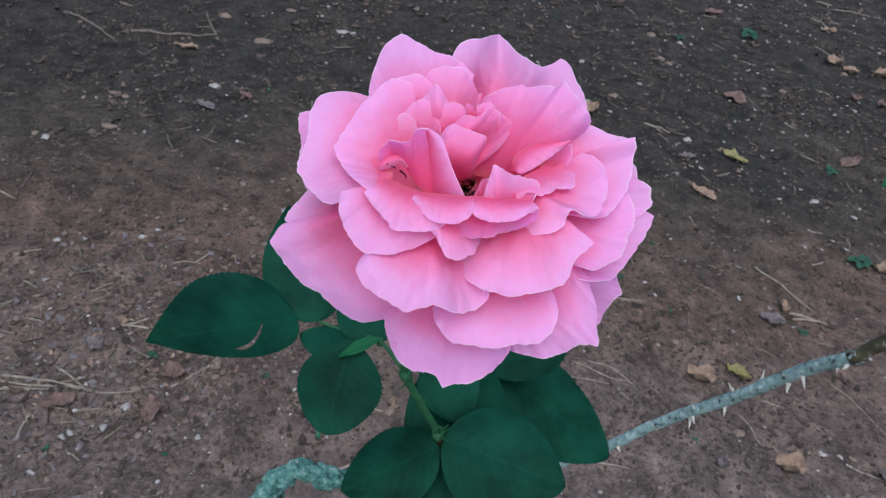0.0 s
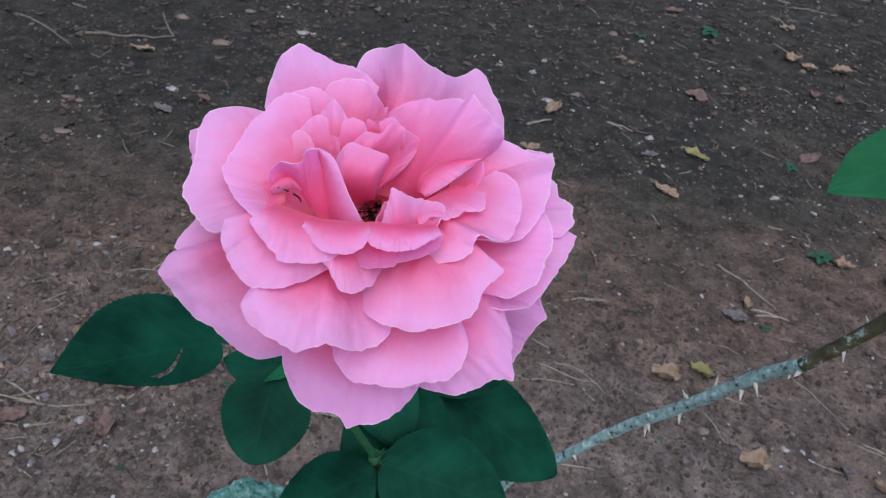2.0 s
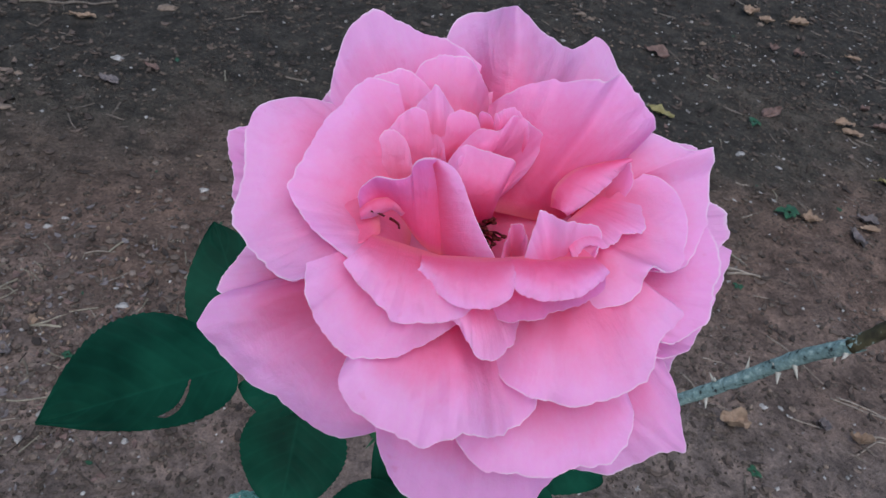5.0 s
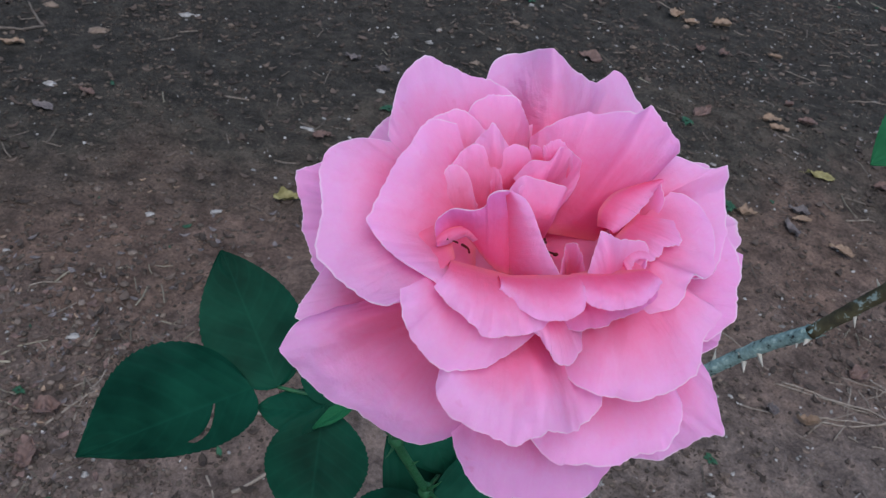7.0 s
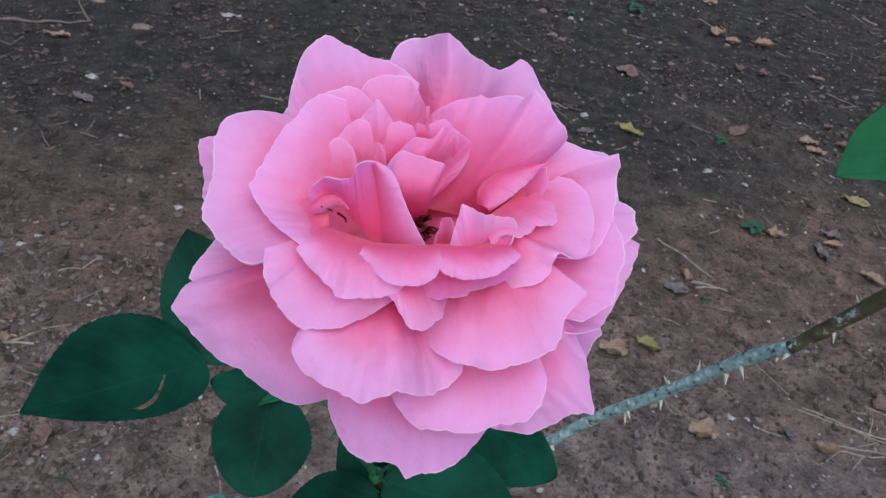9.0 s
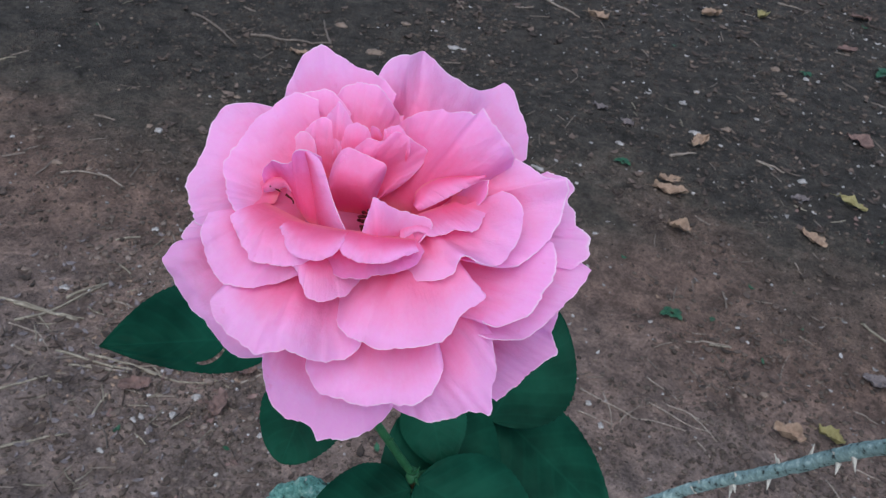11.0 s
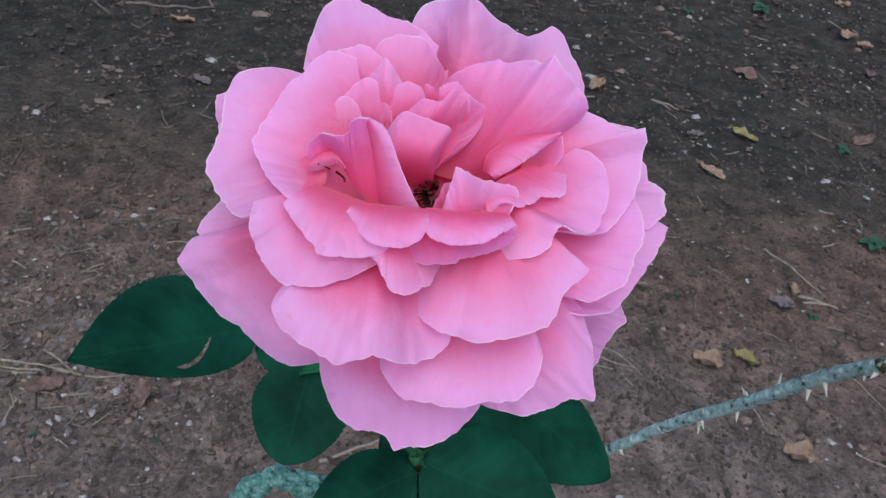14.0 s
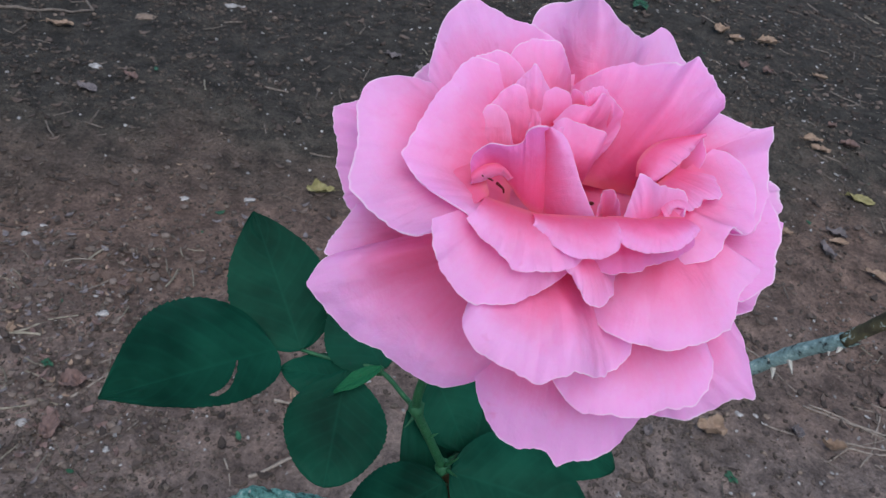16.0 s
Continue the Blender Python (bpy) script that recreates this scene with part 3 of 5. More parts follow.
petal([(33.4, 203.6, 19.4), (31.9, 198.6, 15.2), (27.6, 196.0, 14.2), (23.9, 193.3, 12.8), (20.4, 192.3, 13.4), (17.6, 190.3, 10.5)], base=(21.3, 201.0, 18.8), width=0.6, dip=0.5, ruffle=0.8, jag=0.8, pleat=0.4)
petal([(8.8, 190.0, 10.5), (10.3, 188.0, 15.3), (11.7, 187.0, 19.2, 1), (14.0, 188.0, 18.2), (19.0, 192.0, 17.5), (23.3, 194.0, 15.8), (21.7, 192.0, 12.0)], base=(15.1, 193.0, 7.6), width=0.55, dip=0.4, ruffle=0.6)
petal([(-15.3, 198.0, 20.2), (-15.6, 196.0, 23.8), (-13.0, 193.5, 26.0), (-9.7, 191.5, 25.4), (-7.6, 190.5, 26.0), (-6.5, 189.0, 27.9), (-3.7, 188.5, 28.2), (-1.3, 191.0, 27.5)], foot=[(-15.2, 199.0, 19.4), (-13.1, 198.5, 20.5), (-10.6, 198.0, 21.3), (-8.6, 197.5, 19.0), (-6.5, 197.0, 15.6), (-3.7, 197.5, 13.2), (0.8, 200.0, 12.2)], swell=0.4, ruffle=1.8, jag=0.5, mat=PETAL_SHADED)
petal([(-15.5, 198.5, 19.7), (-13.9, 197.8, 19.9), (-12.0, 197.2, 20.6), (-10.1, 197.0, 21.0), (-8.8, 196.8, 19.9)], foot=[(-15.4, 197.5, 21.0), (-13.8, 196.8, 22.3), (-11.6, 196.0, 22.7), (-9.4, 196.0, 22.2), (-7.7, 196.0, 20.5)], swell=0.8, ruffle=0.5, jag=0.3, pleat=0.2)
petal([(-3.0, 188.0, 28.1), (-0.1, 188.5, 25.6), (2.5, 190.0, 18.2), (5.3, 192.0, 12.3)], foot=[(-4.0, 189.0, 27.4), (-4.2, 192.3, 23.9), (-3.6, 196.0, 17.7), (-2.6, 198.5, 12.1)], swell=1.0, ruffle=0.5, jag=0.15)
# the crumpled heart
petal([(-11.3, 206.0, 28.4), (-10.5, 205.0, 33.6), (-7.0, 204.0, 37.3), (-3.9, 204.0, 37.8), (-1.1, 204.0, 33.8), (-0.3, 205.0, 28.2)], base=(-5.3, 208.0, 24.7), width=0.95, dip=0.4, jag=0.35, pleat=0.6)
petal([(-6.7, 206.0, 37.0), (-2.7, 203.0, 40.4), (-1.4, 202.0, 41.4), (0.9, 204.0, 38.1), (2.6, 205.0, 34.7), (4.1, 206.0, 31.3)], base=(-0.3, 208.0, 27.6), width=0.9, dip=0.4, jag=0.35, pleat=0.6)
petal([(8.4, 206.0, 34.2), (8.9, 205.0, 36.7), (12.0, 205.0, 37.3), (14.5, 206.0, 34.3), (14.8, 207.0, 32.1)], base=(11.1, 208.0, 30.5), width=0.8, dip=0.3, jag=0.5)
petal([(5.5, 205.0, 34.4), (5.9, 204.0, 36.7), (7.5, 204.0, 36.3), (8.4, 205.0, 34.7)], base=(7.2, 206.0, 33.1), width=0.8, dip=0.2, jag=0.2, ruffle=0.5, mat=PETAL_SHADED)
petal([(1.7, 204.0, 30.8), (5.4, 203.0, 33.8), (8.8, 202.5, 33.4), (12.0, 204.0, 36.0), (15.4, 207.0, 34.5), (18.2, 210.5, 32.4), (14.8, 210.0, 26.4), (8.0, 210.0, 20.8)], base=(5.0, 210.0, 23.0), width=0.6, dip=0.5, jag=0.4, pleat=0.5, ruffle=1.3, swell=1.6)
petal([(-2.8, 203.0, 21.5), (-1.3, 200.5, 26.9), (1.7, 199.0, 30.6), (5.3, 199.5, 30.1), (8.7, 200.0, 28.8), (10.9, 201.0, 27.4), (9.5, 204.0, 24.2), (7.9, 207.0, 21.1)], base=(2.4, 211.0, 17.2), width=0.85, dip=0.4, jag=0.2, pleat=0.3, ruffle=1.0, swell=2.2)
petal([(7.2, 198.0, 11.8), (8.5, 199.0, 14.8), (9.6, 200.0, 17.3, 1), (11.4, 198.0, 16.6), (11.6, 196.0, 11.7)], base=(9.4, 202.0, 9.8), dip=0.5, ruffle=0.2, mat=PETAL_SHADED)
# the inner cup behind them
petal([(17.6, 216.0, 34.3), (27.3, 215.0, 28.8), (30.8, 213.0, 18.1), (24.4, 209.0, 7.5), (14.0, 207.0, 3.1)], base=(7.1, 219.0, 16.8), width=0.25, dip=2)
petal([(0.9, 207.0, 2.3), (-10.8, 208.0, 7.5), (-15.3, 210.0, 19.3), (-12.6, 213.0, 31.6), (-2.9, 215.0, 36.4)], base=(4.8, 219.0, 16.8), width=0.25, dip=2)
petal([(-9.7, 215.0, 37.9), (0.9, 216.0, 42.6), (13.1, 217.0, 41.3), (22.3, 217.0, 32.9)], base=(6.3, 220.0, 18.4), width=0.3, dip=2)
petal([(0.0, 199.0, 25.0), (0.6, 198.0, 28.0), (1.8, 198.0, 29.1), (3.1, 199.0, 26.7), (3.4, 201.0, 23.9)], base=(1.7, 203.0, 22.2), width=0.7, dip=0.4, ruffle=0.6, jag=0.2, pleat=0.3)
petal([(-13.5, 205.0, 26.8), (-12.0, 204.0, 32.4), (-9.7, 204.0, 34.5), (-7.0, 204.0, 32.4), (-6.0, 205.0, 27.5)], base=(-9.0, 207.0, 23.4), width=1.0, dip=0.3, ruffle=1.2, jag=0.3, pleat=0.5)
petal([(-2.9, 204.5, 31.0), (-0.3, 203.5, 35.6), (2.3, 203.5, 37.3), (5.2, 204.0, 36.0), (6.4, 206.0, 32.3)], base=(2.0, 207.0, 28.1), width=1.0, dip=0.3, ruffle=1.2, jag=0.3, pleat=0.5)


# stamens at the bottom of the open heart
for i in range(26):
    rnd = random.Random(i)
    bm = bmesh.new()
    a, r = rnd.uniform(0, 6.28), rnd.uniform(0.0003, 0.0034)
    root = at((6.7, 221.0, 16.0)) + Vector((math.cos(a) * r * 0.5, 0, math.sin(a) * r * 0.5))
    top = at((6.2, 209.0, 16.0)) + Vector((math.cos(a) * r, rnd.uniform(-0.003, 0.002), math.sin(a) * r))
    tube(bm, spline([root, root.lerp(top, 0.5) + Vector((0.0004, 0, 0.0003)), top], 3), (0.0003, 0.0002), 5)
    bmesh.ops.create_icosphere(bm, subdivisions=1, radius=0.0006, matrix=Matrix.Translation(top) @ Matrix.Diagonal((1, 1.4, 0.7, 1)))
    part("stamen", bm, STAMEN, bloom, "dark red stamen")

# withered threads caught under the folded petal
for a, b, c in (((-13.8, 196.5, 20.9), (-12.8, 197.0, 20.5), (-11.6, 197.5, 19.8)), ((-10.7, 198.5, 19.4), (-9.4, 199.5, 18.4), (-9.2, 200.0, 17.6))):
    bm = bmesh.new()
    tube(bm, spline([at(a), at(b), at(c)], 4), (0.00028, 0.00016), 5)
    part("stamen", bm, STAMEN, bloom, "dark withered stamen thread")


def leaf_mesh(base, tip, width, face=(0.1, -0.75, 0.65), bend=4.0, fold=0.10, teeth=22, seed=0, wave=0.8, blunt=0.8, arc=0.0, hole=None, tooth=0.035, skew=0.0, point=0.0):
    """A leaflet blade: base and tip in millimetres, ovate outline drawn to a point, small teeth, folded along its midrib, tip bent down.
    skew: how much wider the upper half is; point: how finely the tip is drawn out; hole: a torn slit (place across and along, half width, half length, slope, bow)."""
    b, t = Vector(base) * 0.001 - FOOT, Vector(tip) * 0.001 - FOOT
    ax = t - b
    nrm = Vector(face).normalized()
    side = ax.cross(nrm).normalized()
    nrm = side.cross(ax).normalized()

    def place(s, v):
        w = width * 0.0005 * (max(math.sin(math.pi * v ** blunt), 0.0) ** (0.70 - 0.4 * point + point * v * v)) * (1.0 - 0.6 * point * v ** 4)
        w *= 1 + skew if s > 0 else 1 - skew
        nick = 1 - tooth * ((v * teeth + 0.6 * noise.noise(Vector((v * 7, seed, 1)))) % 1.0) * max(0.0, (abs(s) - 0.8) / 0.2)
        x = s * w * nick
        z = fold * abs(x) - bend * 0.001 * v * v - 0.18 * x * x / (width * 0.0005)
        z += wave * 0.001 * (noise.noise(Vector((s * 1.5 + seed, v * 3, seed))) + 0.4 * noise.noise(Vector((s * 4 + seed, v * 8, 2)))) * (0.3 + abs(s))
        # the blade swells a little between its side veins
        z += 0.00008 * math.sin((v - 0.27 * abs(s)) * 52) * (1 - s * s)
        return b + ax * v + side * (x + arc * 0.001 * math.sin(math.pi * v)) + nrm * z

    bm = sheet(place, *((110, 200) if hole else (30, 96)), 0.0003)
    if hole:
        uvl = bm.loops.layers.uv.active
        gone = []
        for f in bm.faces:
            cu = sum((lp[uvl].uv for lp in f.loops), Vector((0, 0))) / len(f.loops)
            k = (cu.y - hole[1]) / hole[3]
            if k * k + ((cu.x - hole[0] - hole[4] * k - hole[5] * k * k) / hole[2]) ** 2 < 1 + 0.8 * noise.noise(Vector((cu.x * 12, cu.y * 16, 0))):
                gone.append(f)
        bmesh.ops.delete(bm, geom=gone, context="FACES")
    return bm


def leaf(petiole, leaflets, label="", mat=None):
    """A compound leaf: a thin leaf stalk and its leaflets (base, tip, width, options)."""
    bm = bmesh.new()
    pts = spline([at(p) for p in petiole], 6)
    tube(bm, pts, (0.0011, 0.0007), 8)
    stalk = part("leaf", bm, STEM, rose_plant, label)
    for i, (b, t, w, opt) in enumerate(leaflets):
        part("leaflet", leaf_mesh(b, t, w, seed=len(bpy.data.objects) * 1.3, **opt), mat or LEAF, stalk)
    return stalk


def thorn(parent, root, tip, r, mat, label=""):
    bm = bmesh.new()
    a, b = Vector(root), Vector(tip)
    tube(bm, spline([a, a.lerp(b, 0.5) + Vector((0, 0, -0.0003)), b], 3), (r, r * 0.08), 7)
    return part("thorn", bm, mat, parent, label)


# flowering stem, green above and browner below
stem_bm = bmesh.new()
tube(stem_bm, spline([at((2.9, 255.0, 10.0)), at((-5.8, 285.0, -11.8)), at((-13.7, 315.0, -37.4)), at((-15.4, 332.0, -51.5)), at((-9.6, 352.0, -67.7)), at((-2.1, 376.0, -86.4))], 8), (0.0015, 0.0018), 12, 0.06)
stem = part("stem", stem_bm, STEM, rose_plant, "slender green flower stem with thorns")
low_bm = bmesh.new()
tube(low_bm, spline([at((-2.1, 376.0, -86.4)), at((2.2, 392.0, -103.0)), at((5.5, 412.0, -129.9)), at((9.8, 450.0, -179.8)), Vector((0, 0, 0)) + VIEW.inverted().to_3x3() @ Vector((-0.008, 0, 0.25)), VIEW.inverted().to_3x3() @ Vector((0, 0, -0.02))], 8), (0.0028, 0.006), 12, 0.1)
part("lower_stem", low_bm, WOOD, rose_plant, "brown woody lower stem")
for a, b in (((-1.6, 372.0, -84.5), (2.7, 360.0, -78.2)), ((-0.6, 374.0, -86.9), (2.2, 365.0, -87.4)), ((-13.5, 345.0, -55.1), (-19.5, 340.0, -60.1)), ((-10.3, 351.0, -66.8), (-6.8, 345.0, -64.2)), ((-2.1, 376.0, -86.4), (0.5, 373.0, -84.9))):
    thorn(stem, at(a), at(b), 0.0011, STEM)

for p, r in (((-15.4, 332.0, -51.5), 0.0030), ((-2.1, 376.0, -86.4), 0.0036), ((-27.0, 345.0, -39.8), 0.0019), ((2.6, 257.0, 9.0), 0.0026)):
    knot_bm = bmesh.new()
    bmesh.ops.create_icosphere(knot_bm, subdivisions=2, radius=r, matrix=Matrix.Translation(at(p)) @ Matrix.Rotation(0.5, 4, "X") @ Matrix.Diagonal((0.9, 1.0, 1.25, 1)))
    for v in knot_bm.verts:
        v.co += (v.co - at(p)) * 0.35 * noise.noise(v.co * 700)
    part("knot", knot_bm, STEM, rose_plant, "swollen green knot of the stem")

leaf([(-15.4, 333.0, -52.2), (-18.4, 345.0, -50.1), (-27.5, 345.0, -39.5), (-43.1, 350.0, -35.5), (-54.9, 354.0, -31.8)], [
    ((-63.7, 350.0, -30.2), (-112.3, 305.0, -34.6), 46, dict(face=(0.15, -0.85, 0.5), bend=1, fold=0.08, hole=(0.217, 0.375, 0.032, 0.125, -0.168, 0.116), blunt=0.64, tooth=0.03, skew=0.36, point=0.25)),
    ((-54.9, 354.0, -31.8), (-71.0, 371.0, 20.7), 39, dict(face=(0.1, -0.9, 0.45), bend=2, fold=0.10, point=0.2)),
    ((-34.2, 343.0, -42.2), (-62.4, 350.0, -36.9), 19, dict(face=(0.0, -0.75, 0.65), bend=1, blunt=1.0)),
    ((-39.0, 343.0, -38.3), (-49.0, 332.0, -76.2), 37, dict(face=(0.0, -0.85, 0.5), bend=3, fold=0.08, blunt=0.95, point=-0.25)),
    ((-25.7, 346.0, -39.6), (-39.8, 356.0, -11.5), 30, dict(face=(0.1, -0.9, 0.4), bend=2)),
], "compound rose leaf with five dark green leaflets")
part("bract", leaf_mesh((-26.5, 341.0, -37.7), (-43.7, 338.0, -44.7), 5.8, face=(0.2, -0.7, 0.7), bend=1, fold=0.5, seed=4, tooth=0.0), BRACT, rose_plant, "folded bright green bract")
leaf([(-2.1, 376.0, -86.4), (10.0, 402.0, -85.0), (26.0, 428.0, -66.0)], [
    ((26.3, 425.0, -60.9), (89.6, 428.0, -110.3), 54, dict(face=(0.1, -0.8, 0.6), bend=3, fold=0.08)),
    ((27.1, 415.0, -65.9), (54.2, 415.0, -10.7), 56, dict(face=(0.1, -0.9, 0.4), bend=2, fold=0.08)),
    ((-2.3, 390.0, -49.5), (10.2, 386.0, -84.8), 31, dict(face=(0.0, -0.85, 0.5), bend=2)),
    ((-14.0, 392.0, -66.0), (34.0, 404.0, -101.9), 68, dict(face=(0.0, -0.85, 0.5), bend=2)),
], "rose leaf with broad dark green leaflets")
leaf([(2.2, 392.0, -103.0), (0.3, 385.0, -97.1), (-2.3, 372.0, -91.7)], [
    ((0.3, 372.0, -87.3), (55.4, 362.0, -106.0), 54, dict(face=(0.0, -0.8, 0.6), bend=3, fold=0.08)),
    ((-2.3, 372.0, -91.2), (-46.5, 364.0, -108.7), 38, dict(face=(0.0, -0.8, 0.6), bend=3, fold=0.08)),
    ((0.3, 374.0, -100.9), (-23.6, 358.0, -126.7), 36, dict(face=(0.0, -0.8, 0.6), bend=3, fold=0.08)),
    ((2.9, 376.0, -100.1), (29.3, 360.0, -131.2), 40, dict(face=(0.0, -0.8, 0.6), bend=3, fold=0.08)),
], "rose leaf with drooping dark green leaflets")


def cane(points, radii, label, rough=0.16, mat=None):
    bm = bmesh.new()
    tube(bm, spline([at(p) for p in points], 14), radii, 16, rough, 3.0)
    return part("cane", bm, mat or CANE, rose_plant, label)


def stand(x, y, z):
    """A place given from the ground, in the plant's millimetres."""
    return tuple(VIEW.inverted() @ Vector((x, y, z)) * 1000)


old_cane = cane([stand(0.085, 0.295, -0.02), stand(0.10, 0.35, 0.15), stand(0.145, 0.42, 0.36), (92.1, 745.0, -214.0), (131.2, 672.0, -168.5), (168.6, 625.0, -134.8), (204.0, 563.0, -103.6), (228.4, 508.0, -76.4), (242.3, 472.0, -63.3)], (0.0038, 0.0044), "grey cane crusted with pale lichen")
brown_bm = bmesh.new()
tube(brown_bm, spline([at((240.4, 474.0, -64.4)), at((254.1, 450.0, -48.9)), at((262.8, 425.0, -34.2)), at((279.5, 385.0, -8.0))], 8), (0.0041, 0.0042), 12, 0.2)
part("brown_cane", brown_bm, BROWN_CANE, rose_plant, "brown green cane with grey lichen flecks")
for a, b in (((204.0, 563.0, -102.4), (201.4, 560.0, -95.6)), ((226.9, 508.0, -78.8), (227.0, 505.0, -88.3)), ((184.6, 600.0, -123.9), (182.7, 598.0, -134.0)), ((168.6, 622.0, -135.0), (166.4, 620.0, -129.3)), ((200.5, 572.0, -110.1), (199.0, 570.0, -118.9)), ((216.7, 545.0, -95.3), (212.8, 543.0, -88.1)), ((253.5, 452.0, -49.0), (251.2, 450.0, -60.0)), ((261.3, 440.0, -41.0), (257.7, 438.0, -32.9)), ((141.1, 652.0, -159.8), (143.4, 650.0, -163.9)), ((239.4, 476.0, -68.2), (235.0, 474.0, -71.2)), ((204.4, 565.0, -102.8), (199.7, 563.0, -93.3)), ((214.0, 543.0, -91.9), (216.2, 541.0, -80.6)), ((223.2, 520.0, -86.6), (221.2, 518.0, -93.1)), ((186.6, 593.0, -120.0), (183.1, 591.0, -114.2)), ((184.6, 596.0, -123.9), (185.6, 594.0, -129.3)), ((166.9, 627.0, -139.6), (161.5, 625.0, -135.2)), ((223.2, 520.0, -84.4), (218.7, 518.0, -80.0)), ((238.0, 484.0, -68.3), (235.6, 482.0, -74.1)), ((234.3, 492.0, -71.2), (236.1, 490.0, -66.4)), ((241.0, 476.0, -63.2), (243.7, 474.0, -58.3))):
    thorn(old_cane, at(a), at(b), 0.0019, THORN, "pale sharp thorn")
low_cane = cane([stand(-0.10, 0.30, -0.02), stand(-0.095, 0.31, 0.30), (-145.4, 585.0, -213.2), (-126.1, 572.0, -178.4), (-116.1, 566.0, -163.4), (-103.4, 562.0, -155.1), (-86.0, 572.0, -161.1), (-65.9, 590.0, -172.8), (-28.8, 640.0, -219.8), stand(0.075, 0.36, 0.35), stand(0.075, 0.30, -0.02)], (0.0085, 0.0070), "bent cane covered with blue-green lichen", 0.6, LICHEN)
thorn(low_cane, at((-103.8, 560.0, -153.0)), at((-100.5, 557.0, -146.3)), 0.002, THORN)

leaf([(362.4, 380.0, 98.9), (316.1, 370.0, 74.4), (274.6, 362.0, 55.6)], [
    ((274.6, 362.0, 54.4), (190.8, 348.0, 28.7), 46, dict(face=(-0.1, -0.75, 0.6), bend=2, fold=0.08, point=0.25)),
], "single bright green rose leaf on a side shoot", LEAF_BRIGHT)
shoot_bm = bmesh.new()
tube(shoot_bm, [at(p) for p in spline([stand(0.312, 0.296, 0.938), stand(0.347, 0.312, 0.965), stand(0.376, 0.332, 0.996), stand(0.382, 0.359, 1.036)], 6)], (0.0030, 0.0014), 10, 0.05)
part("side_shoot", shoot_bm, STEM, rose_plant, "thin green side shoot")


# ---------------------------------------------------------------- things on the ground
def stone(x, y, size, mat, label, flat=0.6, turn=0.0, long=1.3):
    size *= 0.72
    bm = bmesh.new()
    bmesh.ops.create_icosphere(bm, subdivisions=3, radius=0.5)
    for v in bm.verts:
        q = v.co.copy()
        v.co *= 1 + 0.7 * noise.noise(q * 2.1 + Vector((x * 9, y * 9, 0))) + 0.2 * noise.noise(q * 4 + Vector((x * 5, 0, y)))
    bm.transform(Matrix.Rotation(radians(turn), 4, "Z") @ Matrix.Diagonal((size * long, size, size * flat, 1)))
    ob = link("stone", bm, mat)
    ob.location = (x, y, height(x, y) + size * flat * 0.15)
    return tagged(ob, label, "stone", "stones on the soil")


def dead_leaf(x, y, length, width, turn, mat, label, curl=0.25, lean=0.0):
    bm_seed = x * 13.7 + y * 7.1
    length, width = min(length, 0.045 + 0.45 * length), min(width, 0.025 + 0.4 * width)

    def place(s, v):
        w = width * 0.5 * math.sin(math.pi * min(1.0, v ** 0.85)) ** 0.75 + 0.0006
        w *= 1 + 0.34 * noise.noise(Vector((s * 2, v * 5, bm_seed))) + 0.10 * noise.noise(Vector((s, v * 13, bm_seed + 8)))
        a, c = (v - 0.5) * length, s * w
        z = curl * (c * c * 3.0 / max(width, 1e-4) + a * a * 1.2 / length) + 0.34 * width * noise.noise(Vector((s * 1.6, v * 3, bm_seed + 3))) + 0.14 * width * noise.noise(Vector((s * 3.5, v * 8, bm_seed + 5))) + 0.10 * abs(c)
        return Vector((a, c, z + 0.12 * width))

    bm = sheet(place, 16, 36, 0.0005)
    stalk = [Vector((length * 0.48, 0, 0.1 * width)), Vector((length * 0.62, 0.01 * length, 0.12 * width)), Vector((length * 0.75, 0.05 * length, 0.05 * width))]
    tube(bm, stalk, (0.0008, 0.0005), 5)
    ob = link("dead_leaf", bm, mat)
    ob.matrix_world = Matrix.Translation((x, y, height(x, y) + 0.002)) @ Matrix.Rotation(radians(turn), 4, "Z") @ Matrix.Rotation(radians(lean), 4, "X")
    return tagged(ob, label, "leaf", "dead leaves on the soil")


def stick(x0, y0, x1, y1, r, mat, label, sag=0.03, up=0.0, name="twig"):
    r *= 1.05
    n, pts = 9, []
    a, b = Vector((x0, y0, 0)), Vector((x1, y1, 0))
    side = Vector((y0 - y1, x1 - x0, 0))
    for i in range(n + 1):
        t = i / n
        p = a.lerp(b, t) + side * (sag * math.sin(math.pi * t) + 0.02 * noise.noise(Vector((t * 4, x0 * 9, y0))))
        p.z = height(p.x, p.y) + r * 0.8 + up * t
        pts.append(p)
    mid = pts[n // 2].copy()
    bm = bmesh.new()
    tube(bm, [p - mid for p in pts], (r, r * 0.55), 7, 0.25)
    ob = link(name, bm, mat)
    ob.location = mid
    return tagged(ob, label, "twig", "twigs and straw on the soil")


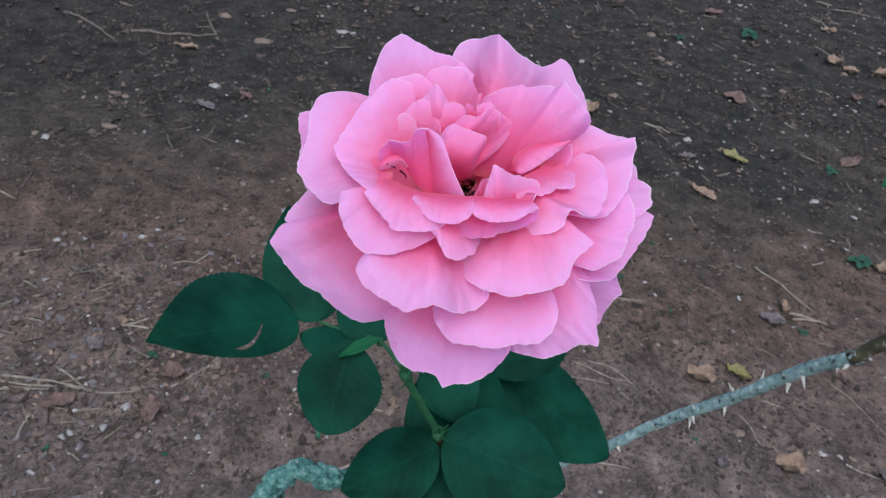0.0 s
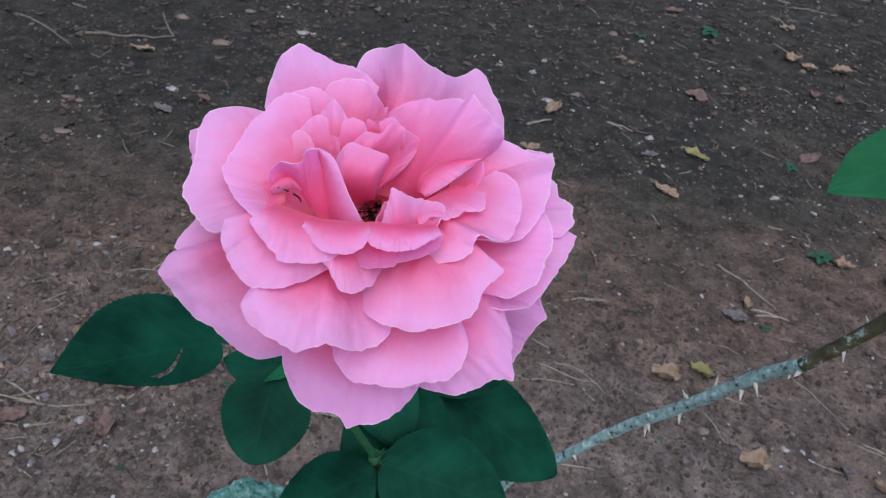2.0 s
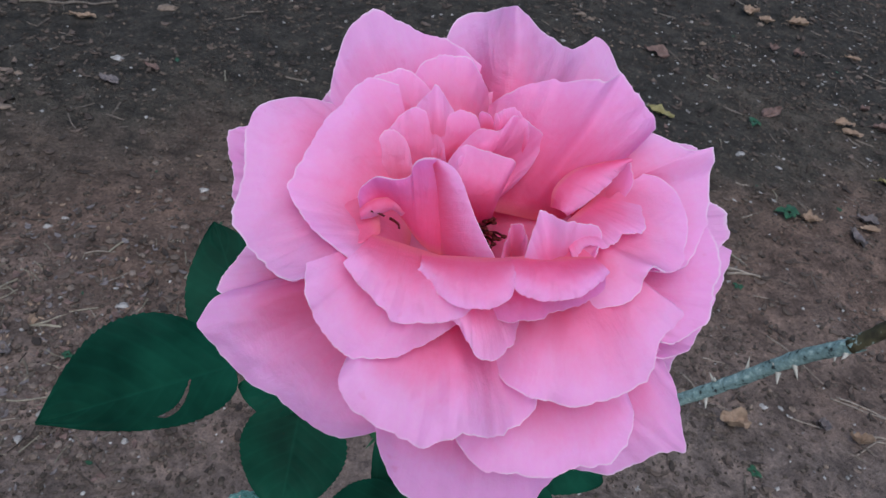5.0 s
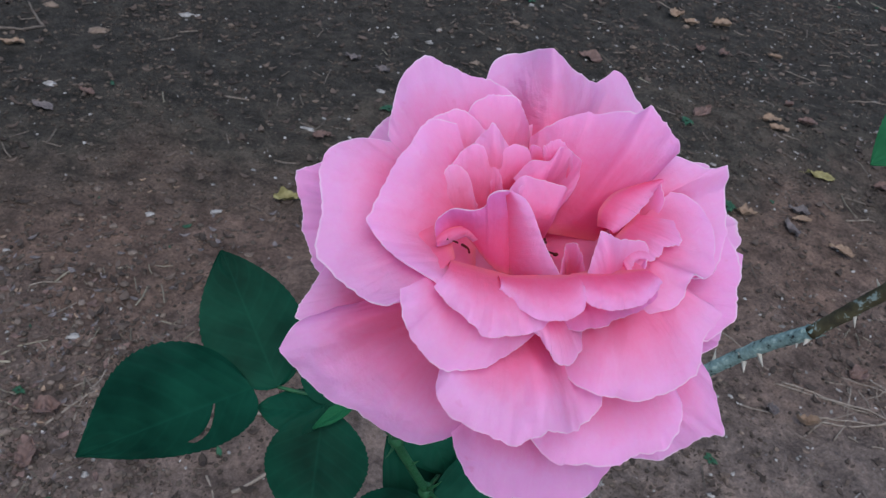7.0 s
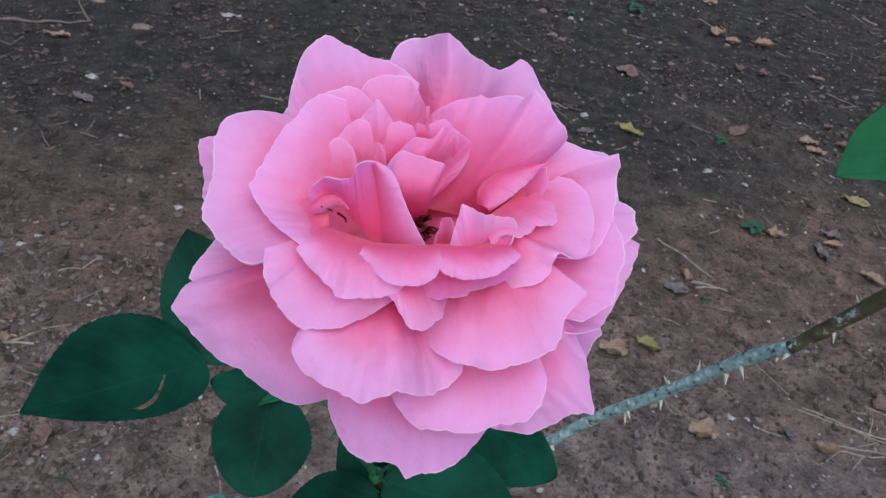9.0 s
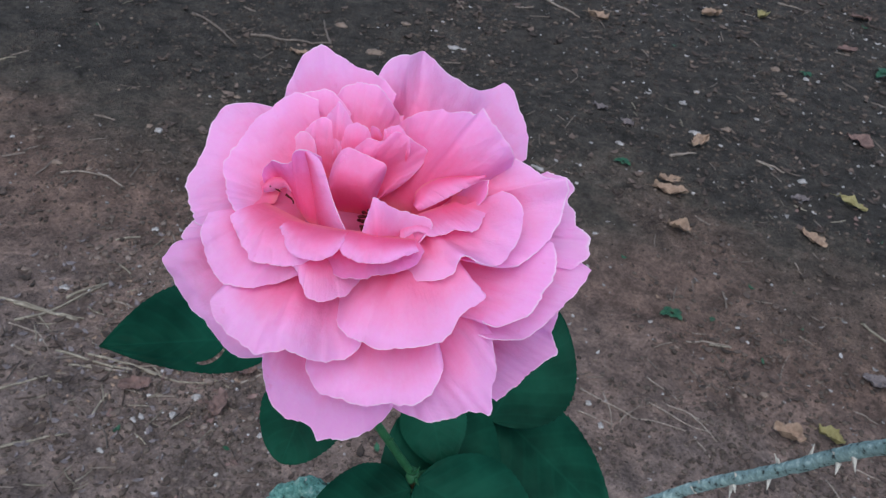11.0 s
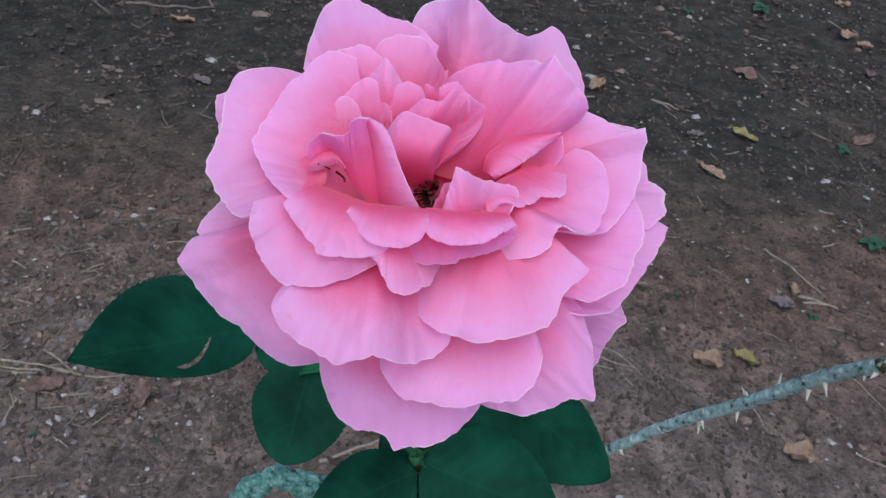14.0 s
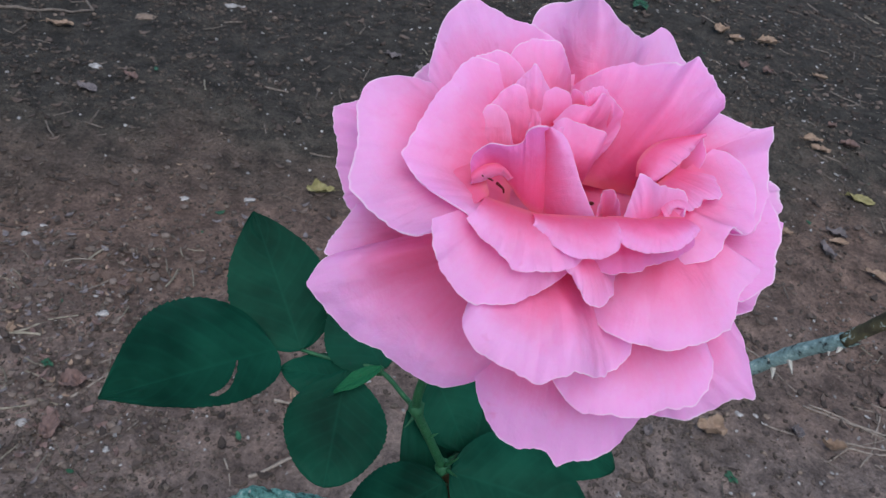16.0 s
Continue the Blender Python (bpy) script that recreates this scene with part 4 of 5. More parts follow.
def weed(x, y, size, leaves, label):
    """A small seedling: a few soft lobed leaves on short stalks."""
    size, leaves = size * 0.8, leaves + 2
    root = tagged(new("weed"), label, "weed", "green weeds in the soil")
    root.location = (x, y, height(x, y))
    for i in range(leaves):
        a = 6.28 * i / leaves + x * 5
        d = Vector((math.cos(a), math.sin(a), 0))
        sd = Vector((-d.y, d.x, 0))

        def place(s, v, d=d, sd=sd, i=i):
            w = size * 0.2 * math.sin(math.pi * min(1, v ** 0.7)) ** 0.7 * (1 + 0.15 * math.sin(v * 19))
            return d * (size * (0.08 + (0.45 + 0.2 * math.sin(i * 2.3)) * v)) + sd * (s * w) + Vector((0, 0, size * (0.12 + 0.35 * v - 0.4 * v * v) + 0.05 * size * abs(s)))

        part("weed_leaf", sheet(place, 8, 12, 0.0004), WEED, root)
    return root


TAN, RUST, GREY = "dry tan dead leaf lying on the soil", "rusty pink dead leaf lying on the soil", "grey brown dead leaf lying on the soil"
dead_leaf(0.813, 0.912, 0.054, 0.036, 150, DEAD_TAN, "curled tan dead leaf with a hole on the soil", 0.8)
dead_leaf(0.704, 1.133, 0.060, 0.034, 150, DEAD_TAN, "curled pinkish tan dead leaf on the soil", 0.8)
dead_leaf(0.787, 1.148, 0.055, 0.026, 140, YELLOW, "yellow olive curled leaf on the soil", 0.9)
dead_leaf(0.886, 1.817, 0.080, 0.034, 130, DEAD_TAN, "brown and tan dead leaf on the soil")
dead_leaf(1.032, 2.024, 0.090, 0.034, 140, YELLOW, "fallen yellow green leaf on dark soil")
dead_leaf(1.700, 2.887, 0.085, 0.05, 20, DEAD_TAN, TAN, 0.5)
dead_leaf(1.744, 2.832, 0.06, 0.035, 160, DEAD_TAN, TAN, 0.5)
dead_leaf(1.863, 2.815, 0.09, 0.05, 170, DEAD_TAN, "pale tan dead leaf lying on the soil", 0.6)
dead_leaf(1.661, 2.583, 0.05, 0.035, 60, DEAD_PINK, RUST, 0.5)
dead_leaf(1.743, 2.551, 0.05, 0.035, 20, DEAD_PINK, RUST, 0.4)
dead_leaf(1.810, 3.223, 0.07, 0.035, 10, DEAD_TAN, TAN, 0.3)
dead_leaf(0.924, 1.332, 0.058, 0.036, 160, DEAD_GREY, "purple grey dead leaf lying on the soil")
dead_leaf(0.967, 1.386, 0.040, 0.026, 80, DEAD_TAN, TAN, 0.5, 25)
dead_leaf(1.283, 1.544, 0.055, 0.03, 165, DEAD_TAN, TAN, 0.6)
dead_leaf(1.436, 2.107, 0.11, 0.045, 30, DEAD_PINK, RUST, 0.1)
dead_leaf(0.890, 2.013, 0.06, 0.03, 20, DEAD_GREY, GREY, 0.2)
dead_leaf(0.520, 1.912, 0.105, 0.05, 170, DEAD_TAN, "broad tan dead leaf lying on the soil", 0.3)
dead_leaf(0.518, 1.958, 0.06, 0.03, 10, DEAD_TAN, TAN, 0.3)
dead_leaf(0.624, 2.206, 0.08, 0.04, 50, DEAD_TAN, TAN, 0.5)
dead_leaf(0.530, 1.739, 0.06, 0.038, 150, DEAD_TAN, TAN, 0.6)
dead_leaf(0.772, 3.315, 0.12, 0.05, 30, DEAD_TAN, TAN, 0.5)
dead_leaf(0.313, 3.087, 0.12, 0.06, 140, DEAD_TAN, TAN, 0.4)
dead_leaf(0.278, 3.337, 0.11, 0.05, 160, DEAD_GREY, GREY, 0.3)
dead_leaf(0.054, 3.260, 0.13, 0.06, 40, DEAD_GREY, GREY, 0.3)
dead_leaf(1.461, 3.643, 0.11, 0.05, 10, DEAD_PINK, RUST, 0.4)
dead_leaf(1.005, 3.456, 0.07, 0.045, 60, YELLOW, "small yellow dead leaf on dark soil", 0.4)
dead_leaf(0.328, 2.319, 0.05, 0.03, 150, DEAD_GREY, GREY, 0.2)
dead_leaf(0.408, 2.247, 0.045, 0.028, 150, DEAD_GREY, GREY, 0.3)
dead_leaf(1.314, 3.255, 0.10, 0.05, 20, DEAD_PINK, RUST, 0.2)
dead_leaf(1.169, 2.462, 0.10, 0.05, 150, DEAD_PINK, RUST, 0.2)
dead_leaf(1.654, 1.751, 0.085, 0.035, 150, YELLOW, "fallen yellow leaf on dark soil")
dead_leaf(1.500, 1.408, 0.065, 0.032, 130, DEAD_TAN, "pale greenish tan fallen leaf on the soil", 0.3)
dead_leaf(1.661, 2.059, 0.06, 0.04, 160, DEAD_TAN, TAN, 0.4)
dead_leaf(1.657, 2.005, 0.065, 0.026, 155, DEAD_TAN, TAN, 0.5)
dead_leaf(1.793, 2.053, 0.065, 0.042, 160, DEAD_PINK, RUST, 0.2)
dead_leaf(1.800, 2.178, 0.045, 0.028, 20, DEAD_PINK, RUST, 0.4)
dead_leaf(1.860, 1.705, 0.075, 0.045, 160, DEAD_PINK, RUST, 0.2)
dead_leaf(1.877, 1.646, 0.08, 0.03, 150, DEAD_GREY, GREY, 0.3)
dead_leaf(1.464, 1.568, 0.06, 0.03, 150, DEAD_GREY, GREY, 0.3)
dead_leaf(1.447, 1.527, 0.055, 0.022, 170, DEAD_TAN, TAN, 0.4)
dead_leaf(1.388, 1.484, 0.07, 0.03, 85, DEAD_GREY, GREY, 0.2)
dead_leaf(2.746, 2.915, 0.06, 0.03, 150, DEAD_PINK, RUST, 0.3)
dead_leaf(1.980, 2.578, 0.06, 0.02, 150, DEAD_TAN, TAN, 0.5)
dead_leaf(0.094, 1.597, 0.065, 0.030, 10, YELLOW, "olive yellow leaf half buried in soil", 0.5)
dead_leaf(0.194, 1.852, 0.05, 0.03, 10, DEAD_PINK, RUST, 0.4)
dead_leaf(1.067, 0.882, 0.045, 0.020, 155, DEAD_TAN, "rolled tan leaf among dry twigs", 1.4)
dead_leaf(1.267, 0.996, 0.050, 0.035, 10, DEAD_PINK, RUST, 0.2)
dead_leaf(1.356, 1.007, 0.035, 0.02, 160, DEAD_PINK, RUST, 0.4)
dead_leaf(1.011, 0.919, 0.030, 0.024, 70, DEAD_GREY, GREY, 0.5)
dead_leaf(1.314, 0.909, 0.045, 0.022, 30, DEAD_PINK, RUST, 0.6)
dead_leaf(-0.478, 1.039, 0.042, 0.024, 150, DEAD_GREY, "purple grey dead leaf lying on the soil", 0.2)
dead_leaf(-0.321, 0.992, 0.042, 0.034, 20, DEAD_PINK, "rusty red dead leaf lying on litter", 0.4)
dead_leaf(-0.488, 0.901, 0.055, 0.030, 30, DEAD_PINK, RUST, 0.3)
dead_leaf(-0.336, 0.901, 0.050, 0.030, 80, DEAD_PINK, RUST, 0.4)
dead_leaf(-0.448, 1.111, 0.024, 0.014, 85, DEAD_TAN, TAN, 0.5, 30)
dead_leaf(0.071, 0.968, 0.024, 0.020, 85, DEAD_TAN, "pale tan chip standing in the litter", 0.3, 50)
dead_leaf(0.682, 0.907, 0.028, 0.016, 60, DEAD_GREY, "dark purple dead leaf lying on the soil", 0.8)
dead_leaf(0.033, 0.972, 0.022, 0.020, 80, DEAD_TAN, TAN, 0.4, 40)
dead_leaf(-0.616, 2.285, 0.075, 0.03, 170, DEAD_TAN, TAN, 0.2)
dead_leaf(-0.483, 1.956, 0.06, 0.03, 150, DEAD_GREY, GREY, 0.3)
dead_leaf(-0.391, 2.034, 0.05, 0.02, 140, DEAD_PINK, RUST, 0.3)

PALE, SAND = "small white pebble lying on the soil", "rounded tan pebble lying on the soil"
stone(-0.408, 2.402, 0.045, STONE_TAN, "oblong tan stone on dark soil", 0.6, 10, 1.6)
stone(-0.557, 2.543, 0.042, STONE_TAN, "rounded tan stone on dark soil", 0.6)
stone(-0.685, 1.789, 0.040, STONE_TAN, "dull grey brown stone on the soil", 0.5)
stone(-0.379, 0.909, 0.017, STONE_PALE, PALE, 0.8)
stone(-0.402, 0.861, 0.014, STONE_PALE, PALE, 0.8)
stone(-0.460, 0.835, 0.012, STONE_PALE, PALE, 0.8)
stone(-0.248, 0.860, 0.012, STONE_PALE, PALE, 0.8)
stone(-0.482, 0.765, 0.011, STONE_PALE, PALE, 0.8)
stone(1.215, 1.839, 0.028, STONE_PALE, "flat white stone chip on the soil", 0.5, 20, 1.4)
stone(0.746, 0.992, 0.025, STONE_TAN, SAND, 0.8, 0, 1.1)
stone(0.672, 1.225, 0.020, STONE_TAN, SAND, 0.8, 0, 1.1)
stone(0.903, 0.963, 0.016, STONE_PALE, PALE, 0.6, 150)
stone(0.941, 0.962, 0.010, STONE_PALE, PALE, 0.6)
stone(0.969, 0.962, 0.016, STONE_TAN, SAND, 0.6)
stone(0.805, 1.015, 0.008, STONE_PALE, PALE, 0.7, 130)
stone(1.126, 1.177, 0.010, STONE_PALE, PALE, 0.7)
stone(0.916, 2.115, 0.026, STONE_PALE, PALE, 0.6)
stone(1.014, 2.083, 0.014, STONE_PALE, PALE, 0.6)
stone(1.084, 2.898, 0.022, STONE_PALE, PALE, 0.7)
stone(0.971, 2.913, 0.036, STONE_TAN, SAND, 0.6)
stone(0.959, 2.697, 0.032, STONE_TAN, SAND, 0.6)
stone(0.986, 2.673, 0.026, STONE_TAN, SAND, 0.6)
stone(0.838, 2.468, 0.018, STONE_PALE, PALE, 0.6)
stone(0.692, 2.223, 0.018, STONE_PALE, PALE, 0.6)
stone(0.725, 2.344, 0.034, STONE_TAN, SAND, 0.5, 20, 1.5)
stone(1.389, 2.587, 0.024, STONE_TAN, SAND, 0.7)
stone(1.407, 2.755, 0.014, STONE_PALE, PALE, 0.6)
stone(1.779, 2.877, 0.020, STONE_PALE, PALE, 0.6)
stone(1.612, 2.483, 0.018, STONE_PALE, PALE, 0.6)
stone(1.151, 2.080, 0.012, STONE_PALE, PALE, 0.6)
stone(1.105, 1.825, 0.014, STONE_PALE, PALE, 0.6)
stone(1.324, 1.805, 0.018, STONE_PALE, PALE, 0.5, 140, 1.6)
stone(-0.809, 1.697, 0.022, STONE_PALE, PALE, 0.7)
stone(-0.839, 1.711, 0.020, STONE_TAN, SAND, 0.7)
stone(-0.695, 1.949, 0.020, STONE_TAN, SAND, 0.7)
stone(-0.484, 2.075, 0.030, STONE_PALE, PALE, 0.5, 150, 1.6)
stone(-0.653, 1.340, 0.018, STONE_PALE, PALE, 0.7)
stone(-0.486, 1.375, 0.017, STONE_PALE, PALE, 0.7)
stone(-0.459, 1.397, 0.015, STONE_PALE, PALE, 0.7)
stone(0.312, 1.088, 0.015, STONE_PALE, PALE, 0.9, 80, 1.1)
stone(0.336, 1.043, 0.014, STONE_PALE, PALE, 0.9, 90, 1.4)
stone(0.389, 2.121, 0.026, STONE_PALE, PALE, 0.8)
stone(0.651, 3.547, 0.032, STONE_PALE, PALE, 0.8)
stone(0.597, 2.466, 0.024, STONE_PALE, PALE, 0.8)
stone(0.651, 2.576, 0.020, STONE_PALE, PALE, 0.8)
stone(0.621, 2.281, 0.026, STONE_PALE, PALE, 0.5, 0, 1.8)
stone(-0.733, 1.107, 0.018, STONE_PALE, PALE, 0.6)
stone(-0.959, 1.486, 0.026, STONE_TAN, SAND, 0.6)
stone(0.070, 0.953, 0.018, STONE_TAN, "cream coloured pebble lying on the soil", 0.7, 70, 1.6)
stone(0.161, 1.006, 0.014, STONE_PALE, PALE, 0.6, 0, 1.9)
stone(0.161, 1.892, 0.024, STONE_PALE, "white stone chip on dark soil", 0.4, 150, 2.0)
stone(-0.066, 1.536, 0.020, STONE_PALE, PALE, 0.6, 10, 1.6)
stone(-0.202, 1.518, 0.018, STONE_PALE, PALE, 0.6, 20, 1.6)
stone(-0.304, 1.148, 0.020, STONE_PALE, "flat whitish stone on the soil", 0.5, 20, 1.8)
stone(1.672, 1.664, 0.014, STONE_TAN, SAND, 0.8)
stone(2.059, 2.022, 0.030, STONE_PALE, "pale grey stone half buried in soil", 0.4, 20, 1.6)
stone(2.073, 1.871, 0.055, STONE_PALE, "broad grey stone half buried in soil", 0.4, 10, 1.6)
stone(0.776, 0.735, 0.016, STONE_PALE, PALE, 0.6)
stone(-0.171, 2.561, 0.028, STONE_PALE, PALE, 0.5, 20, 1.8)
stone(0.550, 0.839, 0.010, STONE_TAN, SAND, 0.8)
stone(-0.357, 2.663, 0.030, STONE_TAN, SAND, 0.6)

DRY, STW = "thin dry grey brown twig on the soil", "dry straw blade lying on the soil"
stick(0.940, 1.513, 1.045, 1.377, 0.0032, STRAW, "straight pale dry twig on the soil", 0.02)
stick(0.980, 1.367, 1.058, 1.330, 0.0040, TWIG_PALE, DRY, 0.03)
stick(0.982, 1.347, 1.068, 1.337, 0.0032, TWIG_PALE, DRY, 0.02)
stick(-0.795, 2.337, -0.550, 2.394, 0.0055, TWIG, "dry grey stick lying on dark soil", -0.03)
stick(-0.550, 2.394, -0.617, 2.550, 0.0042, TWIG, DRY, 0.03)
stick(-1.016, 2.407, -0.817, 2.260, 0.0042, TWIG, DRY, 0.05)
stick(-0.661, 0.949, -0.460, 0.942, 0.0028, STRAW, STW, -0.03)
stick(-0.489, 0.941, -0.374, 0.943, 0.0024, STRAW, STW, -0.03)
stick(-0.526, 0.986, -0.458, 0.940, 0.0024, STRAW, STW, 0.02)
stick(-0.622, 0.924, -0.513, 0.930, 0.0020, STRAW, STW, 0.02)
stick(-0.502, 0.889, -0.410, 0.903, 0.0017, TWIG_PALE, DRY, -0.04)
stick(-0.435, 0.952, -0.396, 1.018, 0.0014, STRAW, STW, 0.05)
stick(-0.278, 0.966, -0.250, 1.046, 0.0014, TWIG_PALE, DRY, 0.06)
stick(-0.834, 1.040, -0.654, 1.036, 0.0030, STRAW, STW, 0.02)
stick(-0.767, 0.995, -0.659, 1.147, 0.0028, STRAW, STW, -0.05)
stick(-0.732, 0.805, -0.638, 0.888, 0.0030, STRAW, STW, 0.05)
stick(-0.667, 0.707, -0.549, 0.784, 0.0030, STRAW, STW, 0.03)
stick(-0.674, 0.717, -0.591, 0.755, 0.0016, STRAW, STW, 0.05)
stick(-0.771, 0.984, -0.719, 0.981, 0.0020, TWIG_PALE, DRY, 0.03)
stick(-0.721, 0.984, -0.664, 0.937, 0.0016, TWIG_PALE, DRY, 0.03)
stick(-0.738, 1.023, -0.692, 0.986, 0.0014, STRAW, STW, 0.03)
stick(-0.934, 1.454, -0.829, 1.482, 0.0025, TWIG_PALE, DRY, 0.03)
stick(-0.859, 1.484, -0.779, 1.451, 0.0025, TWIG_PALE, DRY, 0.03)
stick(-1.364, 1.891, -1.317, 1.912, 0.0030, STRAW, STW, 0.03)
stick(0.293, 1.060, 0.364, 1.057, 0.0018, TWIG_PALE, DRY, 0.03)
stick(0.297, 1.127, 0.400, 1.085, 0.0019, TWIG_PALE, DRY, -0.04)
stick(0.341, 1.125, 0.360, 1.035, 0.0016, TWIG_PALE, DRY, 0.05)
stick(0.423, 1.134, 0.549, 1.088, 0.0019, TWIG_PALE, DRY, -0.05)
stick(0.395, 1.083, 0.506, 1.076, 0.0016, TWIG_PALE, DRY, 0.03)
stick(0.373, 1.066, 0.417, 1.118, 0.0014, TWIG_PALE, DRY, 0.03)
stick(0.515, 1.120, 0.558, 1.070, 0.0016, TWIG_PALE, DRY, 0.03)
stick(0.517, 1.055, 0.539, 1.026, 0.0016, TWIG_PALE, DRY, 0.03)
stick(0.430, 1.199, 0.490, 1.153, 0.0016, TWIG_PALE, DRY, 0.03)
stick(0.523, 1.339, 0.620, 1.346, 0.0022, TWIG_PALE, DRY, 0.03)
stick(0.530, 2.094, 0.607, 2.133, 0.0045, TWIG_PALE, DRY, 0.03)
stick(0.107, 3.144, 0.245, 3.042, 0.0040, TWIG_PALE, DRY, 0.03)
stick(0.415, 3.368, 0.520, 3.355, 0.0035, TWIG_PALE, DRY, 0.03)
stick(1.105, 3.655, 1.209, 3.625, 0.0040, TWIG_PALE, DRY, 0.03)
stick(0.797, 2.195, 0.871, 2.149, 0.0030, TWIG_PALE, DRY, 0.06)
stick(0.817, 1.697, 0.833, 1.635, 0.0016, TWIG_PALE, DRY, 0.03)
stick(0.936, 1.515, 0.974, 1.471, 0.0018, STRAW, STW, 0.03)
stick(0.716, 1.283, 0.748, 1.362, 0.0012, TWIG_PALE, DRY, 0.05)
stick(1.066, 0.992, 1.235, 0.882, 0.0020, TWIG_PALE, DRY, 0.03)
stick(1.092, 0.890, 1.340, 0.866, 0.0020, TWIG_PALE, DRY, -0.05)
stick(1.229, 0.996, 1.359, 0.889, 0.0016, TWIG_PALE, DRY, 0.06)
stick(1.226, 0.971, 1.128, 0.851, 0.0014, TWIG_PALE, DRY, 0.06)
stick(1.292, 0.958, 1.253, 0.868, 0.0014, TWIG_PALE, DRY, -0.08)
stick(1.051, 0.858, 1.206, 0.902, 0.0014, TWIG_PALE, DRY, 0.06)
stick(1.347, 0.971, 1.238, 0.811, 0.0014, TWIG_PALE, DRY, 0.06)
stick(1.029, 0.691, 1.081, 0.719, 0.0024, STONE_PALE, "pale splinter of wood on the soil", 0.01)
stick(0.915, 0.704, 1.038, 0.778, 0.0013, TWIG_PALE, DRY, 0.05)
stick(1.668, 1.658, 1.651, 1.553, 0.0018, STRAW, STW, -0.06)
stick(1.608, 1.542, 1.704, 1.540, 0.0026, TWIG_PALE, DRY, 0.03)
stick(1.969, 2.473, 2.029, 2.368, 0.0022, TWIG_PALE, DRY, 0.03)
stick(2.386, 2.831, 2.596, 2.920, 0.0018, STRAW, STW, 0.03)
stick(2.124, 2.249, 2.271, 2.241, 0.0018, TWIG_PALE, DRY, 0.03)
stick(2.527, 2.563, 2.678, 2.516, 0.0035, TWIG_PALE, DRY, 0.03)
stick(1.864, 1.863, 1.848, 1.751, 0.0012, STRAW, STW, 0.08)
stick(-0.320, 0.962, -0.248, 1.022, 0.0024, TWIG_PALE, DRY, 0.05)
stick(-0.264, 1.011, -0.238, 1.103, 0.0020, TWIG_PALE, DRY, -0.08)
stick(-0.296, 1.032, -0.225, 1.061, 0.0016, TWIG_PALE, DRY, 0.05)
stick(-0.031, 0.814, 0.077, 0.872, 0.0034, TWIG_PALE, DRY, -0.03)
stick(0.004, 0.959, 0.059, 0.949, 0.0030, TWIG_PALE, DRY, 0.02)
stick(-0.069, 0.846, -0.057, 0.799, 0.0018, TWIG_PALE, DRY, 0.05)
stick(-0.357, 1.138, -0.329, 1.091, 0.0014, TWIG_PALE, DRY, 0.05)
stick(-0.398, 1.290, -0.343, 1.300, 0.0020, TWIG_PALE, DRY, 0.03)
stick(0.466, 1.138, 0.545, 1.106, 0.0017, TWIG_PALE, DRY, 0.04)
stick(0.393, 0.881, 0.502, 0.874, 0.0022, TWIG_PALE, DRY, 0.02)
stick(1.017, 1.277, 1.078, 1.247, 0.0013, TWIG_PALE, DRY, 0.02)
stick(0.993, 1.150, 1.067, 1.022, 0.0015, TWIG_PALE, DRY, 0.02)
stick(0.760, 1.045, 0.782, 0.969, 0.0020, TWIG_PALE, DRY, 0.04)
stick(0.782, 0.969, 0.854, 0.929, 0.0014, TWIG_PALE, DRY, 0.04)
stick(0.950, 0.942, 1.020, 0.909, 0.0018, TWIG_PALE, DRY, 0.04)
stick(0.823, 1.086, 0.865, 1.069, 0.0018, TWIG_PALE, DRY, 0.03)
stick(0.861, 1.244, 0.927, 1.211, 0.0012, TWIG_PALE, DRY, 0.03)
stick(0.571, 1.340, 0.619, 1.342, 0.0022, STRAW, STW, 0.02)
stick(0.799, 2.195, 0.852, 2.149, 0.0018, STRAW, STW, 0.06)
stick(1.302, 2.328, 1.326, 2.286, 0.0030, STRAW, STW, 0.06)
stick(1.668, 3.021, 1.721, 2.944, 0.0024, TWIG_PALE, DRY, 0.03)
stick(1.549, 2.624, 1.574, 2.580, 0.0024, TWIG_PALE, DRY, 0.03)
stick(1.984, 3.564, 2.182, 3.517, 0.0030, TWIG_PALE, DRY, 0.03)
stick(1.138, 1.692, 1.174, 1.682, 0.0028, TWIG_PALE, DRY, 0.03)
stick(1.181, 1.913, 1.167, 1.854, 0.0014, STRAW, STW, 0.03)
stick(1.239, 1.687, 1.226, 1.624, 0.0022, STRAW, STW, 0.12)
stick(1.100, 1.550, 1.148, 1.569, 0.0026, TWIG_PALE, DRY, 0.03)
stick(1.081, 0.994, 1.173, 0.932, 0.0023, TWIG_PALE, DRY, 0.04)
stick(1.152, 0.943, 1.262, 0.872, 0.0024, TWIG_PALE, DRY, 0.04)
stick(1.100, 0.898, 1.225, 0.865, 0.0022, TWIG_PALE, DRY, 0.04)
stick(1.223, 0.865, 1.367, 0.874, 0.0022, TWIG_PALE, DRY, 0.04)
stick(1.229, 0.965, 1.179, 0.912, 0.0022, TWIG_PALE, DRY, 0.04)
stick(1.245, 0.959, 1.233, 0.901, 0.0018, TWIG_PALE, DRY, 0.04)
stick(1.288, 0.980, 1.330, 0.923, 0.0017, TWIG_PALE, DRY, 0.04)
stick(1.310, 0.952, 1.245, 0.930, 0.0016, TWIG_PALE, DRY, 0.04)
stick(1.269, 0.922, 1.293, 0.885, 0.0020, TWIG_PALE, DRY, 0.04)
stick(1.287, 0.887, 1.358, 0.874, 0.0018, TWIG_PALE, DRY, 0.04)
stick(1.108, 0.840, 1.166, 0.877, 0.0018, TWIG_PALE, DRY, 0.04)
